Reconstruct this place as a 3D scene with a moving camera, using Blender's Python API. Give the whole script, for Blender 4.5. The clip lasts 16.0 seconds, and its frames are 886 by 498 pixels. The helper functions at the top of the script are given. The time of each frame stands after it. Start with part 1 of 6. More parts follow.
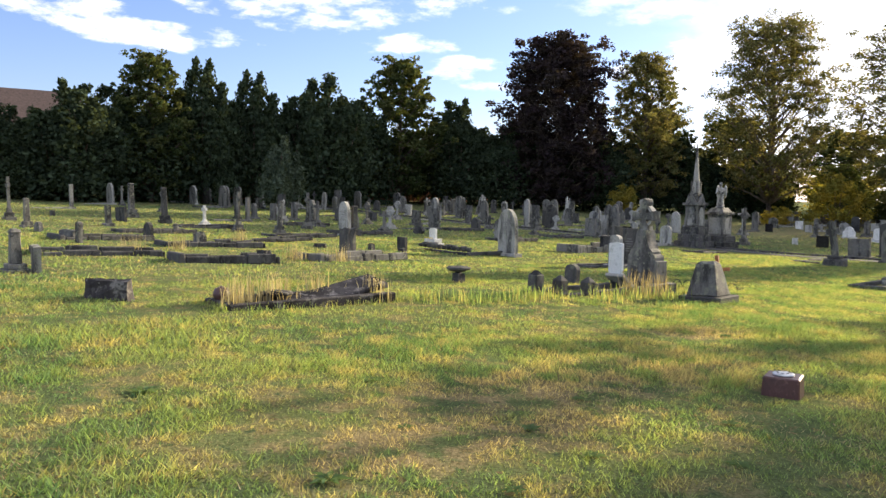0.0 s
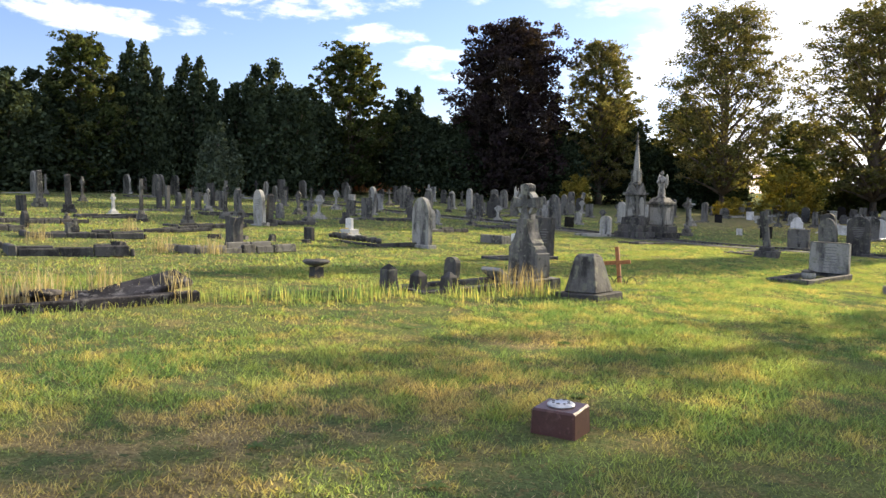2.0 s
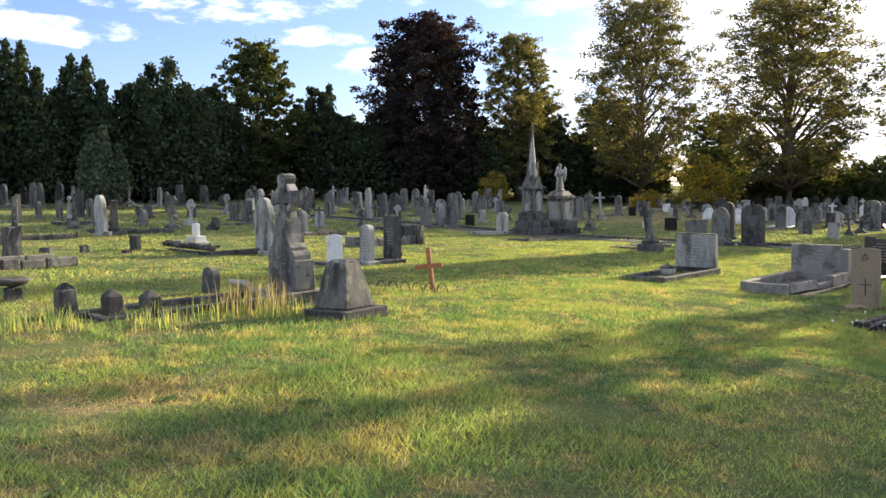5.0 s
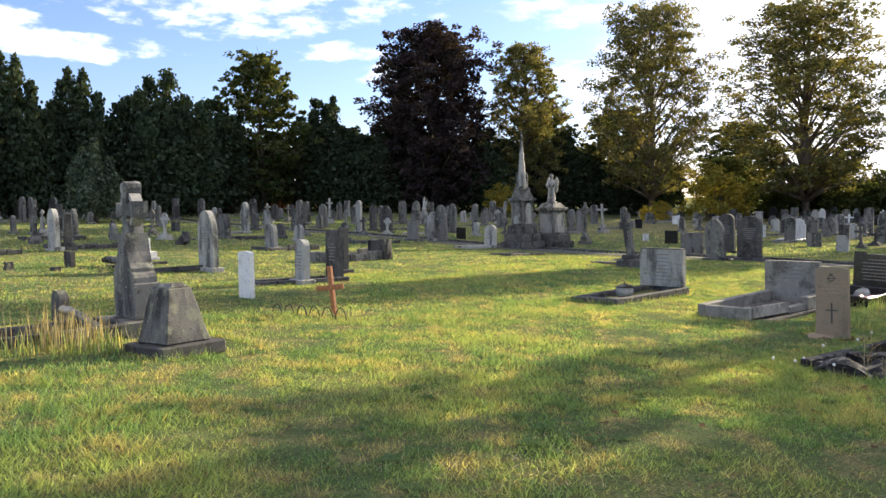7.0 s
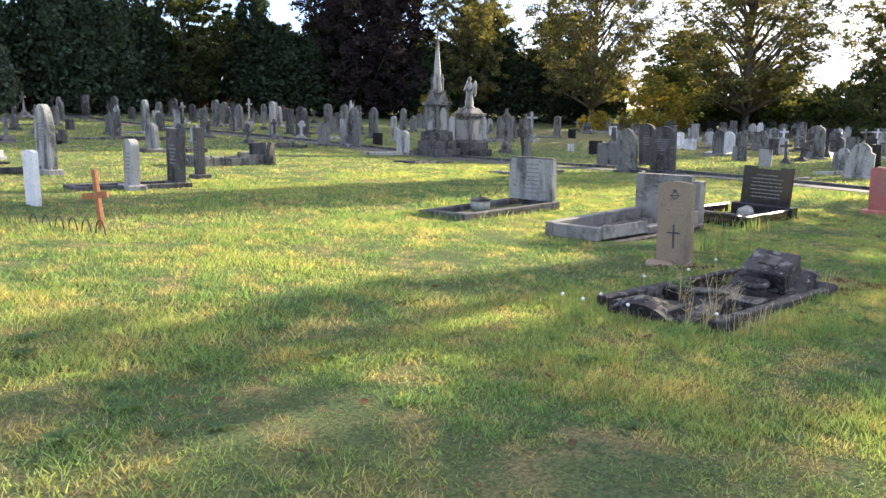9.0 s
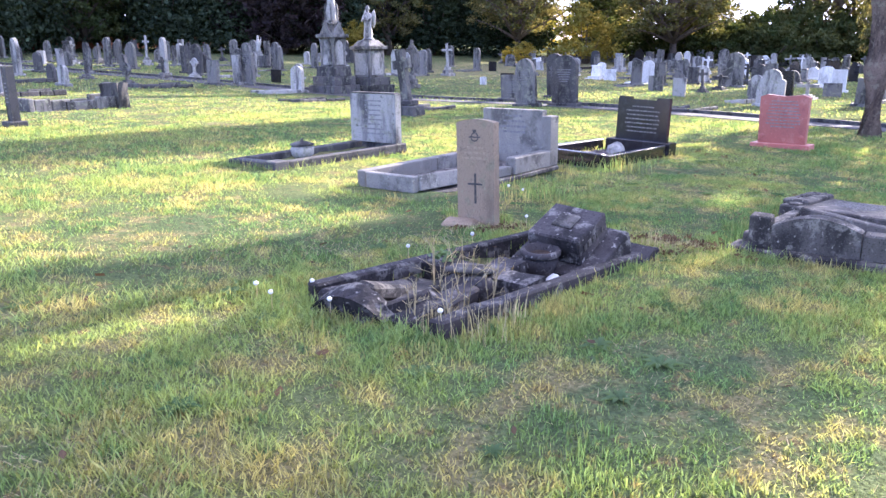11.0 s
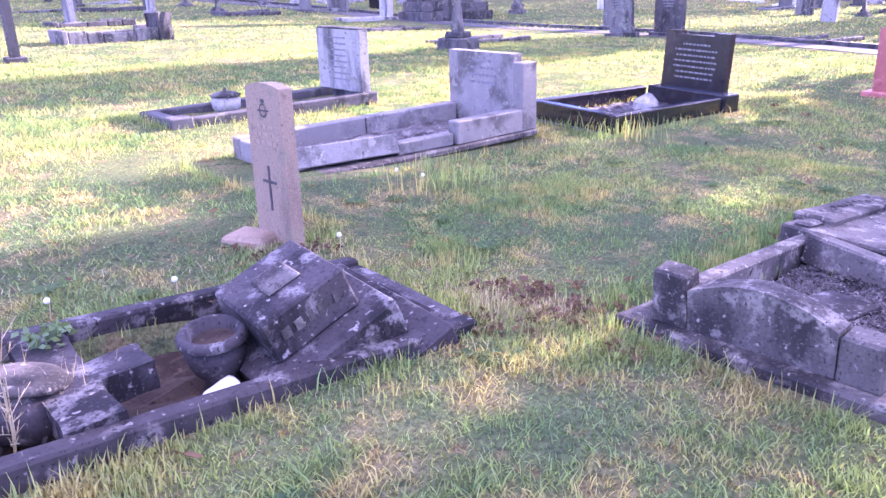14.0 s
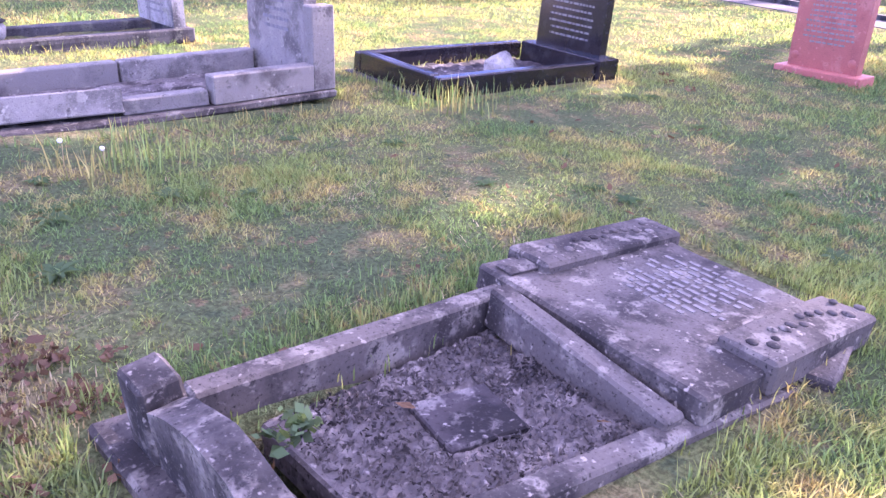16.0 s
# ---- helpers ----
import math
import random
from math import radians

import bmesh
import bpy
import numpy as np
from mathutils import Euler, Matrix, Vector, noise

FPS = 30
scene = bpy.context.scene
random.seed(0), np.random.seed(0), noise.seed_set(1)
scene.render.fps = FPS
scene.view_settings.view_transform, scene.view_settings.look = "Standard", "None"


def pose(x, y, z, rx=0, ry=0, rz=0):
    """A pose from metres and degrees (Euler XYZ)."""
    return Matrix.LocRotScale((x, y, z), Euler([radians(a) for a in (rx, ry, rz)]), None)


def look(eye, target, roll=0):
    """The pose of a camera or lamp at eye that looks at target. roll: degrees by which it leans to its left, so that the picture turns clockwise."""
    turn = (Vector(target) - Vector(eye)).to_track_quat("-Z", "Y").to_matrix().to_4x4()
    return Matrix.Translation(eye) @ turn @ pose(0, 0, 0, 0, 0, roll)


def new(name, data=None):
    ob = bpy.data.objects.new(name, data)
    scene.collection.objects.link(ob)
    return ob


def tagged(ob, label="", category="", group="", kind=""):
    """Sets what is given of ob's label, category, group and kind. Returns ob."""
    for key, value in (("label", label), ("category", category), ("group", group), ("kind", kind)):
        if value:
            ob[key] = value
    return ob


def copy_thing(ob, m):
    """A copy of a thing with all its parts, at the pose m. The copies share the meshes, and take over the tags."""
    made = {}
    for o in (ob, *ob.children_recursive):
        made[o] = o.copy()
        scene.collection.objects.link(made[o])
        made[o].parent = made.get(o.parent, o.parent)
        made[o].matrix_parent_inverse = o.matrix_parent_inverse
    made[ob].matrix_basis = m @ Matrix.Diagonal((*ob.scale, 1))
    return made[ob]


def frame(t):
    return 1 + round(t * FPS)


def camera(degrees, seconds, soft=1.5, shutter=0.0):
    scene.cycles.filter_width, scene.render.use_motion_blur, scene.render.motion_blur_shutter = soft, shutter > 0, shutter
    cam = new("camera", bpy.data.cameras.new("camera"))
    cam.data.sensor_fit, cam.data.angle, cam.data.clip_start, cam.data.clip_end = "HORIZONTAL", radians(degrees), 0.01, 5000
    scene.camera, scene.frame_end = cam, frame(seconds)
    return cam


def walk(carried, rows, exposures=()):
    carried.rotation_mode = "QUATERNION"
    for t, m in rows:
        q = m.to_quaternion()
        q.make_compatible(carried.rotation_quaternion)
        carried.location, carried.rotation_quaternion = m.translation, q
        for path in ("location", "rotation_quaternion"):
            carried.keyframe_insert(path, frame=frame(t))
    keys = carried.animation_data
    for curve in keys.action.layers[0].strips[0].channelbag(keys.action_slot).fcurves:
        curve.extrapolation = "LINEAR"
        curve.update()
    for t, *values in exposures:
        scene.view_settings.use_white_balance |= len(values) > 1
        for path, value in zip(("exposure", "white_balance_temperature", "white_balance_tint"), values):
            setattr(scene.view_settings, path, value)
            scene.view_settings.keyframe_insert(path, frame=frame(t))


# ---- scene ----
cam = camera(59.2, 16.0)
METRES, EYE, TILT, LEAN, TURN = 19.0, 1.425, 0.0, 2.6, -40.4
ROWS = [
    (0.0, 0.0, 0.0, 0.0, 0.22, -3.74, -3.44),
    (0.5, 0.0236, 0.0189, 0.001, -0.15, -3.78, -3.47),
    (1.0, 0.0471, 0.0424, 0.0007, -1.2, -3.91, -3.62),
    (1.5, 0.0724, 0.06, 0.0015, -1.36, -4.18, -3.56),
    (2.0, 0.0964, 0.0822, 0.0002, -2.01, -4.25, -3.55),
    (2.5, 0.1252, 0.0997, -0.0, -4.85, -4.01, -3.67),
    (3.0, 0.1484, 0.117, 0.0006, -5.55, -4.07, -3.58),
    (3.5, 0.1725, 0.1386, 0.0004, -6.25, -4.06, -3.49),
    (4.0, 0.197, 0.1577, 0.0009, -6.36, -6.7, -1.73),
    (4.5, 0.2195, 0.1822, 0.0, -6.29, -6.0, -1.86),
    (4.7, 0.2293, 0.1899, 0.0, -6.5, -4.5, -1.85),
    (7.0, 0.342, 0.2781, 0.0014, -4.42, -3.08, -1.61),
    (7.5, 0.3715, 0.2968, 0.0018, -4.31, -3.08, -1.82),
    (8.0, 0.3958, 0.3162, 0.0004, -4.23, -3.19, -1.94),
    (8.5, 0.4223, 0.3385, 0.0002, -4.67, -3.57, -2.31),
    (9.0, 0.4512, 0.3573, -0.0014, -7.59, -9.69, -2.96),
    (9.5, 0.4766, 0.3797, -0.0037, -12.45, -11.49, -2.51),
    (10.0, 0.5036, 0.3966, -0.0049, -15.6, -12.05, -2.11),
    (12.5, 0.6202, 0.4875, -0.0003, -2.5, -18.5, -0.22),
    (13.0, 0.6412, 0.5044, -0.001, -1.54, -19.03, -0.07),
    (13.5, 0.6639, 0.5268, -0.0001, -0.87, -19.45, -0.64),
    (14.0, 0.6896, 0.5451, 0.0006, -0.55, -19.69, -0.94),
    (14.5, 0.7128, 0.566, -0.0017, -0.46, -20.24, -1.28),
    (15.0, 0.7366, 0.5827, -0.0004, -1.14, -20.7, -1.66),
    (15.5, 0.7597, 0.5957, 0.0016, -1.25, -22.61, -2.07),
    (16.0, 0.7812, 0.6166, 0.0015, 0.0, -24.33, -4.49),
]
walk(cam, [(t, pose(0, 0, EYE, TILT, LEAN, TURN) @ pose(METRES * x, METRES * y, METRES * z, 90 + pitch, roll, yaw)) for t, x, y, z, yaw, pitch, roll in ROWS],
     [(0.0, 1.72, 6300, 12), (6.8, 1.82, 6150, 12), (8.4, 2.02, 6050, 12), (9.0, 2.35, 5850, 14), (9.5, 2.62, 5600, 17), (10.2, 2.85, 5250, 22), (12.3, 3.05, 5050, 50), (13.3, 3.3, 5000, 64), (14.5, 3.55, 5100, 66), (16.0, 3.3, 5250, 63)])

GRADE = (0.115238, -0.047903, 0.009288, 0.000266, 0.000364, 0.000151)
SWELLS = ((10, 8, 4, 0.1032), (18, 3, 4, 0.0143), (34, 20, 8, -0.1964), (17, 18, 5, -0.1129), (31, 11, 7, 0.0826), (16, 11, 4, -0.0171), (23, 6, 4, -0.0072))


def ground_z(x, y):
    """Height of the sloping churchyard lawn; works on numbers and arrays."""
    x, y = np.clip(x, -25, 80), np.clip(y, -30, 75)
    a, b, c, d, e, f = GRADE
    z = a + b * x + c * y + d * x * x + e * x * y + f * y * y
    for sx, sy, r, up in SWELLS:
        z = z + up * np.exp(-((x - sx) ** 2 + (y - sy) ** 2) / r ** 2)
    return z


# ---- world and sun ----
SUN_AZ, SUN_EL = radians(-3.0), radians(16.0)
world = bpy.data.worlds.new("evening_sky")
scene.world = world
world.use_nodes = True
wn, wl = world.node_tree.nodes, world.node_tree.links
wn.clear()
w_out, w_bg = wn.new("ShaderNodeOutputWorld"), wn.new("ShaderNodeBackground")
w_sky = wn.new("ShaderNodeTexSky")
w_sky.sky_type, w_sky.sun_disc = "NISHITA", False
w_sky.sun_elevation, w_sky.sun_rotation = SUN_EL, radians(90) - SUN_AZ
w_sky.air_density, w_sky.dust_density, w_sky.ozone_density = 1.0, 0.5, 2.4
w_co = wn.new("ShaderNodeTexCoord")
w_sep = wn.new("ShaderNodeSeparateXYZ")
wl.new(w_co.outputs["Generated"], w_sep.inputs[0])
w_add = wn.new("ShaderNodeMath")
w_add.operation, w_add.inputs[1].default_value = "ADD", 0.12
wl.new(w_sep.outputs["Z"], w_add.inputs[0])
w_div = wn.new("ShaderNodeVectorMath")
w_div.operation = "DIVIDE"
w_cmb = wn.new("ShaderNodeCombineXYZ")
for i in range(3):
    wl.new(w_add.outputs[0], w_cmb.inputs[i])
wl.new(w_co.outputs["Generated"], w_div.inputs[0])
wl.new(w_cmb.outputs[0], w_div.inputs[1])
w_map = wn.new("ShaderNodeMapping")
w_map.inputs["Rotation"].default_value = (0, 0, radians(42))
w_map.inputs["Scale"].default_value = (0.5, 1.25, 0.0)
w_map.inputs["Location"].default_value = (0.35, 0.2, 0.0)
wl.new(w_div.outputs[0], w_map.inputs[0])


def w_math(op, a, b=0.0, c=0.0):
    n = wn.new("ShaderNodeMath")
    n.operation = op
    for socket, v in zip(n.inputs, (a, b, c)):
        if isinstance(v, bpy.types.NodeSocket):
            wl.new(v, socket)
        else:
            socket.default_value = v
    return n.outputs[0]


def w_smooth(src, lo, hi):
    n = wn.new("ShaderNodeMapRange")
    n.interpolation_type = "SMOOTHSTEP"
    n.inputs["From Min"].default_value, n.inputs["From Max"].default_value = lo, hi
    wl.new(src, n.inputs["Value"])
    return n.outputs[0]


def w_noise(vec, scale, detail):
    n = wn.new("ShaderNodeTexNoise")
    n.inputs["Scale"].default_value, n.inputs["Detail"].default_value, n.inputs["Roughness"].default_value = scale, detail, 0.6
    wl.new(vec, n.inputs["Vector"])
    return n.outputs["Fac"]


# bearing and height of the line of sight over the horizon, in degrees
w_az = w_math("MULTIPLY", w_math("ARCTAN2", w_sep.outputs["Y"], w_sep.outputs["X"]), math.degrees(1))
w_el = w_math("MULTIPLY", w_math("ARCSINE", w_sep.outputs["Z"]), math.degrees(1))
w_flat = wn.new("ShaderNodeCombineXYZ")
wl.new(w_az, w_flat.inputs[0])
wl.new(w_math("MULTIPLY", w_el, 2.6), w_flat.inputs[1])
puff = w_math("MULTIPLY_ADD", w_noise(w_flat.outputs[0], 0.24, 8.0), 6.5, -3.25)
# overhead cloud added only above the view, to lift the light in shade
cover = w_math("MULTIPLY", w_smooth(w_noise(w_map.outputs[0], 1.6, 6.0), 0.42, 0.60), w_smooth(w_el, 15.0, 27.0))
# flat fair-weather clouds: bearing, height, half length, half depth, tilt, density
for c_az, c_el, c_w, c_h, c_tilt, c_dense in ((73.2, 11.3, 5.4, 1.0, 0.12, 0.9), (64.3, 10.6, 2.2, 0.6, 0.12, 0.85), (59.0, 14.2, 11.0, 1.7, 0.0, 0.9), (52.8, 10.9, 2.9, 0.62, -0.06, 0.85), (49.3, 9.2, 3.3, 0.62, -0.06, 0.85), (46.5, 8.1, 1.6, 0.35, 0.0, 0.6), (31.5, 8.6, 5.5, 2.6, 0.0, 0.85), (34.0, 13.2, 6.5, 0.9, 0.08, 0.5), (95.0, 14.0, 9.0, 1.5, 0.0, 0.8), (112.0, 19.0, 12.0, 2.0, 0.0, 0.8), (70.0, 24.0, 14.0, 2.0, 0.0, 0.6)):
    da = w_math("SUBTRACT", w_az, c_az)
    de = w_math("MULTIPLY_ADD", da, -c_tilt, w_math("SUBTRACT", w_el, c_el))
    u, v = w_math("DIVIDE", da, c_w * 1.1), w_math("DIVIDE", de, c_h * 1.25)
    rr = w_math("ADD", w_math("MULTIPLY", u, u), w_math("MULTIPLY", v, v))
    body = w_math("ADD", w_math("SUBTRACT", 1.0, rr), puff)
    cover = w_math("MAXIMUM", cover, w_math("MULTIPLY", w_smooth(body, -0.1, 1.3), c_dense))
# thin bright veil of cloud about the low sun
w_sunward = wn.new("ShaderNodeVectorMath")
w_sunward.operation = "DOT_PRODUCT"
wl.new(w_co.outputs["Generated"], w_sunward.inputs[0])
w_sunward.inputs[1].default_value = (math.cos(SUN_EL) * math.cos(SUN_AZ), math.cos(SUN_EL) * math.sin(SUN_AZ), math.sin(SUN_EL))
cover = w_math("MAXIMUM", cover, w_math("MULTIPLY", w_smooth(w_math("MULTIPLY_ADD", puff, 0.02, w_sunward.outputs["Value"]), 0.78, 0.92), 0.92))
w_mix = wn.new("ShaderNodeMix")
w_mix.data_type = "RGBA"
w_mix.inputs["B"].default_value = (6.7, 6.55, 6.5, 1)
wl.new(cover, w_mix.inputs["Factor"])
w_tint = wn.new("ShaderNodeMix")
w_tint.data_type, w_tint.blend_type = "RGBA", "MULTIPLY"
w_tint.inputs["Factor"].default_value = 1.0
w_tint.inputs["B"].default_value = (0.84, 0.79, 0.96, 1)
wl.new(w_sky.outputs[0], w_tint.inputs["A"])
wl.new(w_tint.outputs["Result"], w_mix.inputs["A"])
wl.new(w_mix.outputs["Result"], w_bg.inputs["Color"])
w_bg.inputs["Strength"].default_value = 0.075
wl.new(w_bg.outputs[0], w_out.inputs[0])

sun = new("sun", bpy.data.lights.new("sun", "SUN"))
sun.data.energy, sun.data.angle, sun.data.color = 3.8, radians(0.6), (1.0, 0.83, 0.55)
sun_from = Vector((math.cos(SUN_EL) * math.cos(SUN_AZ), math.cos(SUN_EL) * math.sin(SUN_AZ), math.sin(SUN_EL)))
sun.matrix_world = look(sun_from * 100, (0, 0, 0))


# ---- materials ----
def material(name):
    m = bpy.data.materials.new(name)
    m.use_nodes = True
    nt = m.node_tree
    return m, nt, nt.nodes["Principled BSDF"], nt.nodes["Material Output"]


def node(nt, kind, **values):
    n = nt.nodes.new(kind)
    for key, v in values.items():
        n.inputs[key].default_value = v
    return n


def mix(nt, fac, a, b, blend="MIX"):
    n = nt.nodes.new("ShaderNodeMix")
    n.data_type, n.blend_type = "RGBA", blend
    for key, v in (("Factor", fac), ("A", a), ("B", b)):
        if isinstance(v, bpy.types.NodeSocket):
            nt.links.new(v, n.inputs[key])
        else:
            n.inputs[key].default_value = v if key == "Factor" else (*v, 1)
    return n.outputs["Result"]


def ramp(nt, src, lo, hi):
    n = nt.nodes.new("ShaderNodeMapRange")
    n.interpolation_type = "SMOOTHSTEP"
    n.inputs["From Min"].default_value, n.inputs["From Max"].default_value = lo, hi
    nt.links.new(src, n.inputs["Value"])
    return n.outputs[0]


def noise_at(nt, vec, scale, detail=4.0, rough=0.55, stretch=None):
    if stretch:
        mp = nt.nodes.new("ShaderNodeMapping")
        mp.inputs["Scale"].default_value = stretch
        nt.links.new(vec, mp.inputs[0])
        vec = mp.outputs[0]
    n = node(nt, "ShaderNodeTexNoise", Scale=scale, Detail=detail, Roughness=rough)
    nt.links.new(vec, n.inputs["Vector"])
    return n.outputs["Fac"]


def stone(name, base, stain, lichen, amount=0.5, rough=0.85, streak=True, grain=90, bump=0.35):
    m, nt, p, out = material(name)
    co, info = nt.nodes.new("ShaderNodeTexCoord"), nt.nodes.new("ShaderNodeObjectInfo")
    shift = nt.nodes.new("ShaderNodeVectorMath")
    shift.operation = "MULTIPLY_ADD"
    nt.links.new(info.outputs["Random"], shift.inputs[0])
    shift.inputs[1].default_value = (37, 51, 23)
    nt.links.new(co.outputs["Object"], shift.inputs[2])
    v = shift.outputs[0]
    big = noise_at(nt, v, 3.0, 5, 0.6, (1, 1, 0.28) if streak else None)
    patch = noise_at(nt, v, 7.0, 4, 0.65)
    fine = noise_at(nt, v, grain, 3, 0.6)
    c = mix(nt, ramp(nt, big, 0.62 - amount * 0.3, 0.80 - amount * 0.3), base, stain)
    c = mix(nt, ramp(nt, patch, 0.53, 0.66), c, lichen)
    spots = noise_at(nt, v, 26.0, 2, 0.5)
    c = mix(nt, ramp(nt, spots, 0.64, 0.74), c, tuple(min(1, b * 1.25) for b in lichen))
    c = mix(nt, ramp(nt, noise_at(nt, v, 14.0, 5, 0.7), 0.57, 0.72), c, tuple(b * 0.8 for b in stain))
    light = tuple(min(1, b * 1.35) for b in base)
    dark = tuple(b * 0.72 for b in stain)
    c = mix(nt, ramp(nt, fine, 0.56, 0.75), c, light)
    c = mix(nt, ramp(nt, fine, 0.44, 0.28), c, dark)
    hsv = nt.nodes.new("ShaderNodeHueSaturation")
    val = nt.nodes.new("ShaderNodeMapRange")
    val.inputs["To Min"].default_value, val.inputs["To Max"].default_value = 0.8, 1.2
    nt.links.new(info.outputs["Random"], val.inputs["Value"])
    nt.links.new(val.outputs[0], hsv.inputs["Value"])
    nt.links.new(c, hsv.inputs["Color"])
    nt.links.new(hsv.outputs[0], p.inputs["Base Color"])
    p.inputs["Roughness"].default_value = rough
    if rough > 0.7:
        p.inputs["Specular IOR Level"].default_value = 0.2
    b = node(nt, "ShaderNodeBump", Strength=bump, Distance=0.01)
    nt.links.new(mix(nt, 0.4, patch, fine), b.inputs["Height"])
    nt.links.new(b.outputs[0], p.inputs["Normal"])
    return m


MAT = {
    "grey": stone("weathered_grey_stone", (0.17, 0.16, 0.145), (0.045, 0.043, 0.04), (0.25, 0.25, 0.18), 0.62),
    "pale": stone("pale_streaked_stone", (0.36, 0.345, 0.31), (0.085, 0.082, 0.078), (0.28, 0.28, 0.21), 0.55),
    "dark": stone("soot_dark_stone", (0.085, 0.08, 0.076), (0.03, 0.029, 0.028), (0.14, 0.14, 0.105), 0.55),
    "black": stone("polished_black_granite", (0.018, 0.016, 0.017), (0.012, 0.011, 0.012), (0.03, 0.03, 0.03), 0.4, 0.18, False, 200, 0.04),
    "white": stone("white_marble", (0.66, 0.64, 0.60), (0.36, 0.35, 0.32), (0.5, 0.49, 0.43), 0.38, 0.55),
    "tan": stone("tan_sandstone", (0.33, 0.25, 0.165), (0.22, 0.165, 0.11), (0.27, 0.235, 0.15), 0.4, 0.9, True, 120, 0.2),
    "red": stone("red_granite", (0.36, 0.115, 0.085), (0.27, 0.085, 0.065), (0.42, 0.17, 0.13), 0.4, 0.45, False, 160, 0.06),
    "maroon": stone("maroon_granite", (0.085, 0.036, 0.032), (0.05, 0.024, 0.022), (0.13, 0.07, 0.06), 0.4, 0.4, False, 140, 0.08),
    "concrete": stone("grey_granite_kerb", (0.23, 0.215, 0.185), (0.10, 0.093, 0.08), (0.28, 0.265, 0.215), 0.5, 0.8, False, 150, 0.12),
    "slate": stone("dark_mottled_granite", (0.052, 0.045, 0.044), (0.014, 0.0125, 0.0125), (0.20, 0.185, 0.165), 0.62, 0.75, True, 60, 0.3),
    "ledger": stone("lichened_limestone", (0.105, 0.094, 0.08), (0.033, 0.03, 0.027), (0.23, 0.21, 0.17), 0.64, 0.85, True, 70, 0.3),
    "chips": stone("granite_chippings", (0.105, 0.094, 0.085), (0.03, 0.027, 0.025), (0.21, 0.19, 0.165), 0.5, 0.9, False, 45, 1.0),
    "soil": stone("leaf_littered_soil", (0.09, 0.065, 0.045), (0.045, 0.033, 0.025), (0.14, 0.085, 0.05), 0.5, 0.95, False, 40, 0.8),
    "tarmac": stone("worn_tarmac_path", (0.085, 0.08, 0.078), (0.05, 0.048, 0.046), (0.12, 0.115, 0.11), 0.4, 0.9, False, 60, 0.3),
    "brick": stone("old_red_brick", (0.30, 0.115, 0.07), (0.16, 0.07, 0.05), (0.3, 0.2, 0.14), 0.4, 0.9, False, 50, 0.3),
}


def plain(name, colour, rough=0.6, metal=0.0, vary=0.25, scale=25):
    m, nt, p, out = material(name)
    co = nt.nodes.new("ShaderNodeTexCoord")
    n = noise_at(nt, co.outputs["Object"], scale, 5, 0.6)
    c = mix(nt, ramp(nt, n, 0.3, 0.7), tuple(v * (1 - vary) for v in colour), tuple(min(1, v * (1 + vary)) for v in colour))
    nt.links.new(c, p.inputs["Base Color"])
    p.inputs["Roughness"].default_value, p.inputs["Metallic"].default_value = rough, metal
    return m


MAT["wood"] = plain("varnished_brown_wood", (0.34, 0.13, 0.045), 0.5, 0, 0.3, 18)
MAT["metal"] = plain("dull_chrome", (0.55, 0.55, 0.55), 0.35, 0.9, 0.15)
MAT["wire"] = plain("dark_green_wire", (0.03, 0.035, 0.03), 0.5, 0.3)
MAT["lead"] = plain("dark_inlay", (0.05, 0.045, 0.04), 0.7)
MAT["gilt"] = plain("pale_cut_letters", (0.20, 0.185, 0.16), 0.7)
MAT["faint"] = plain("lichen_filled_letters", (0.17, 0.16, 0.14), 0.9)
MAT["letter"] = plain("shallow_cut_letters", (0.17, 0.165, 0.16), 0.9)
MAT["plastic"] = plain("off_white_plastic", (0.75, 0.73, 0.70), 0.45, 0, 0.08)
MAT["yellow"] = plain("yellow_flower_petals", (0.75, 0.55, 0.05), 0.7, 0, 0.3, 40)
MAT["bark"] = stone("rough_tree_bark", (0.15, 0.115, 0.085), (0.06, 0.046, 0.036), (0.19, 0.17, 0.12), 0.5, 0.95, True, 30, 1.0)


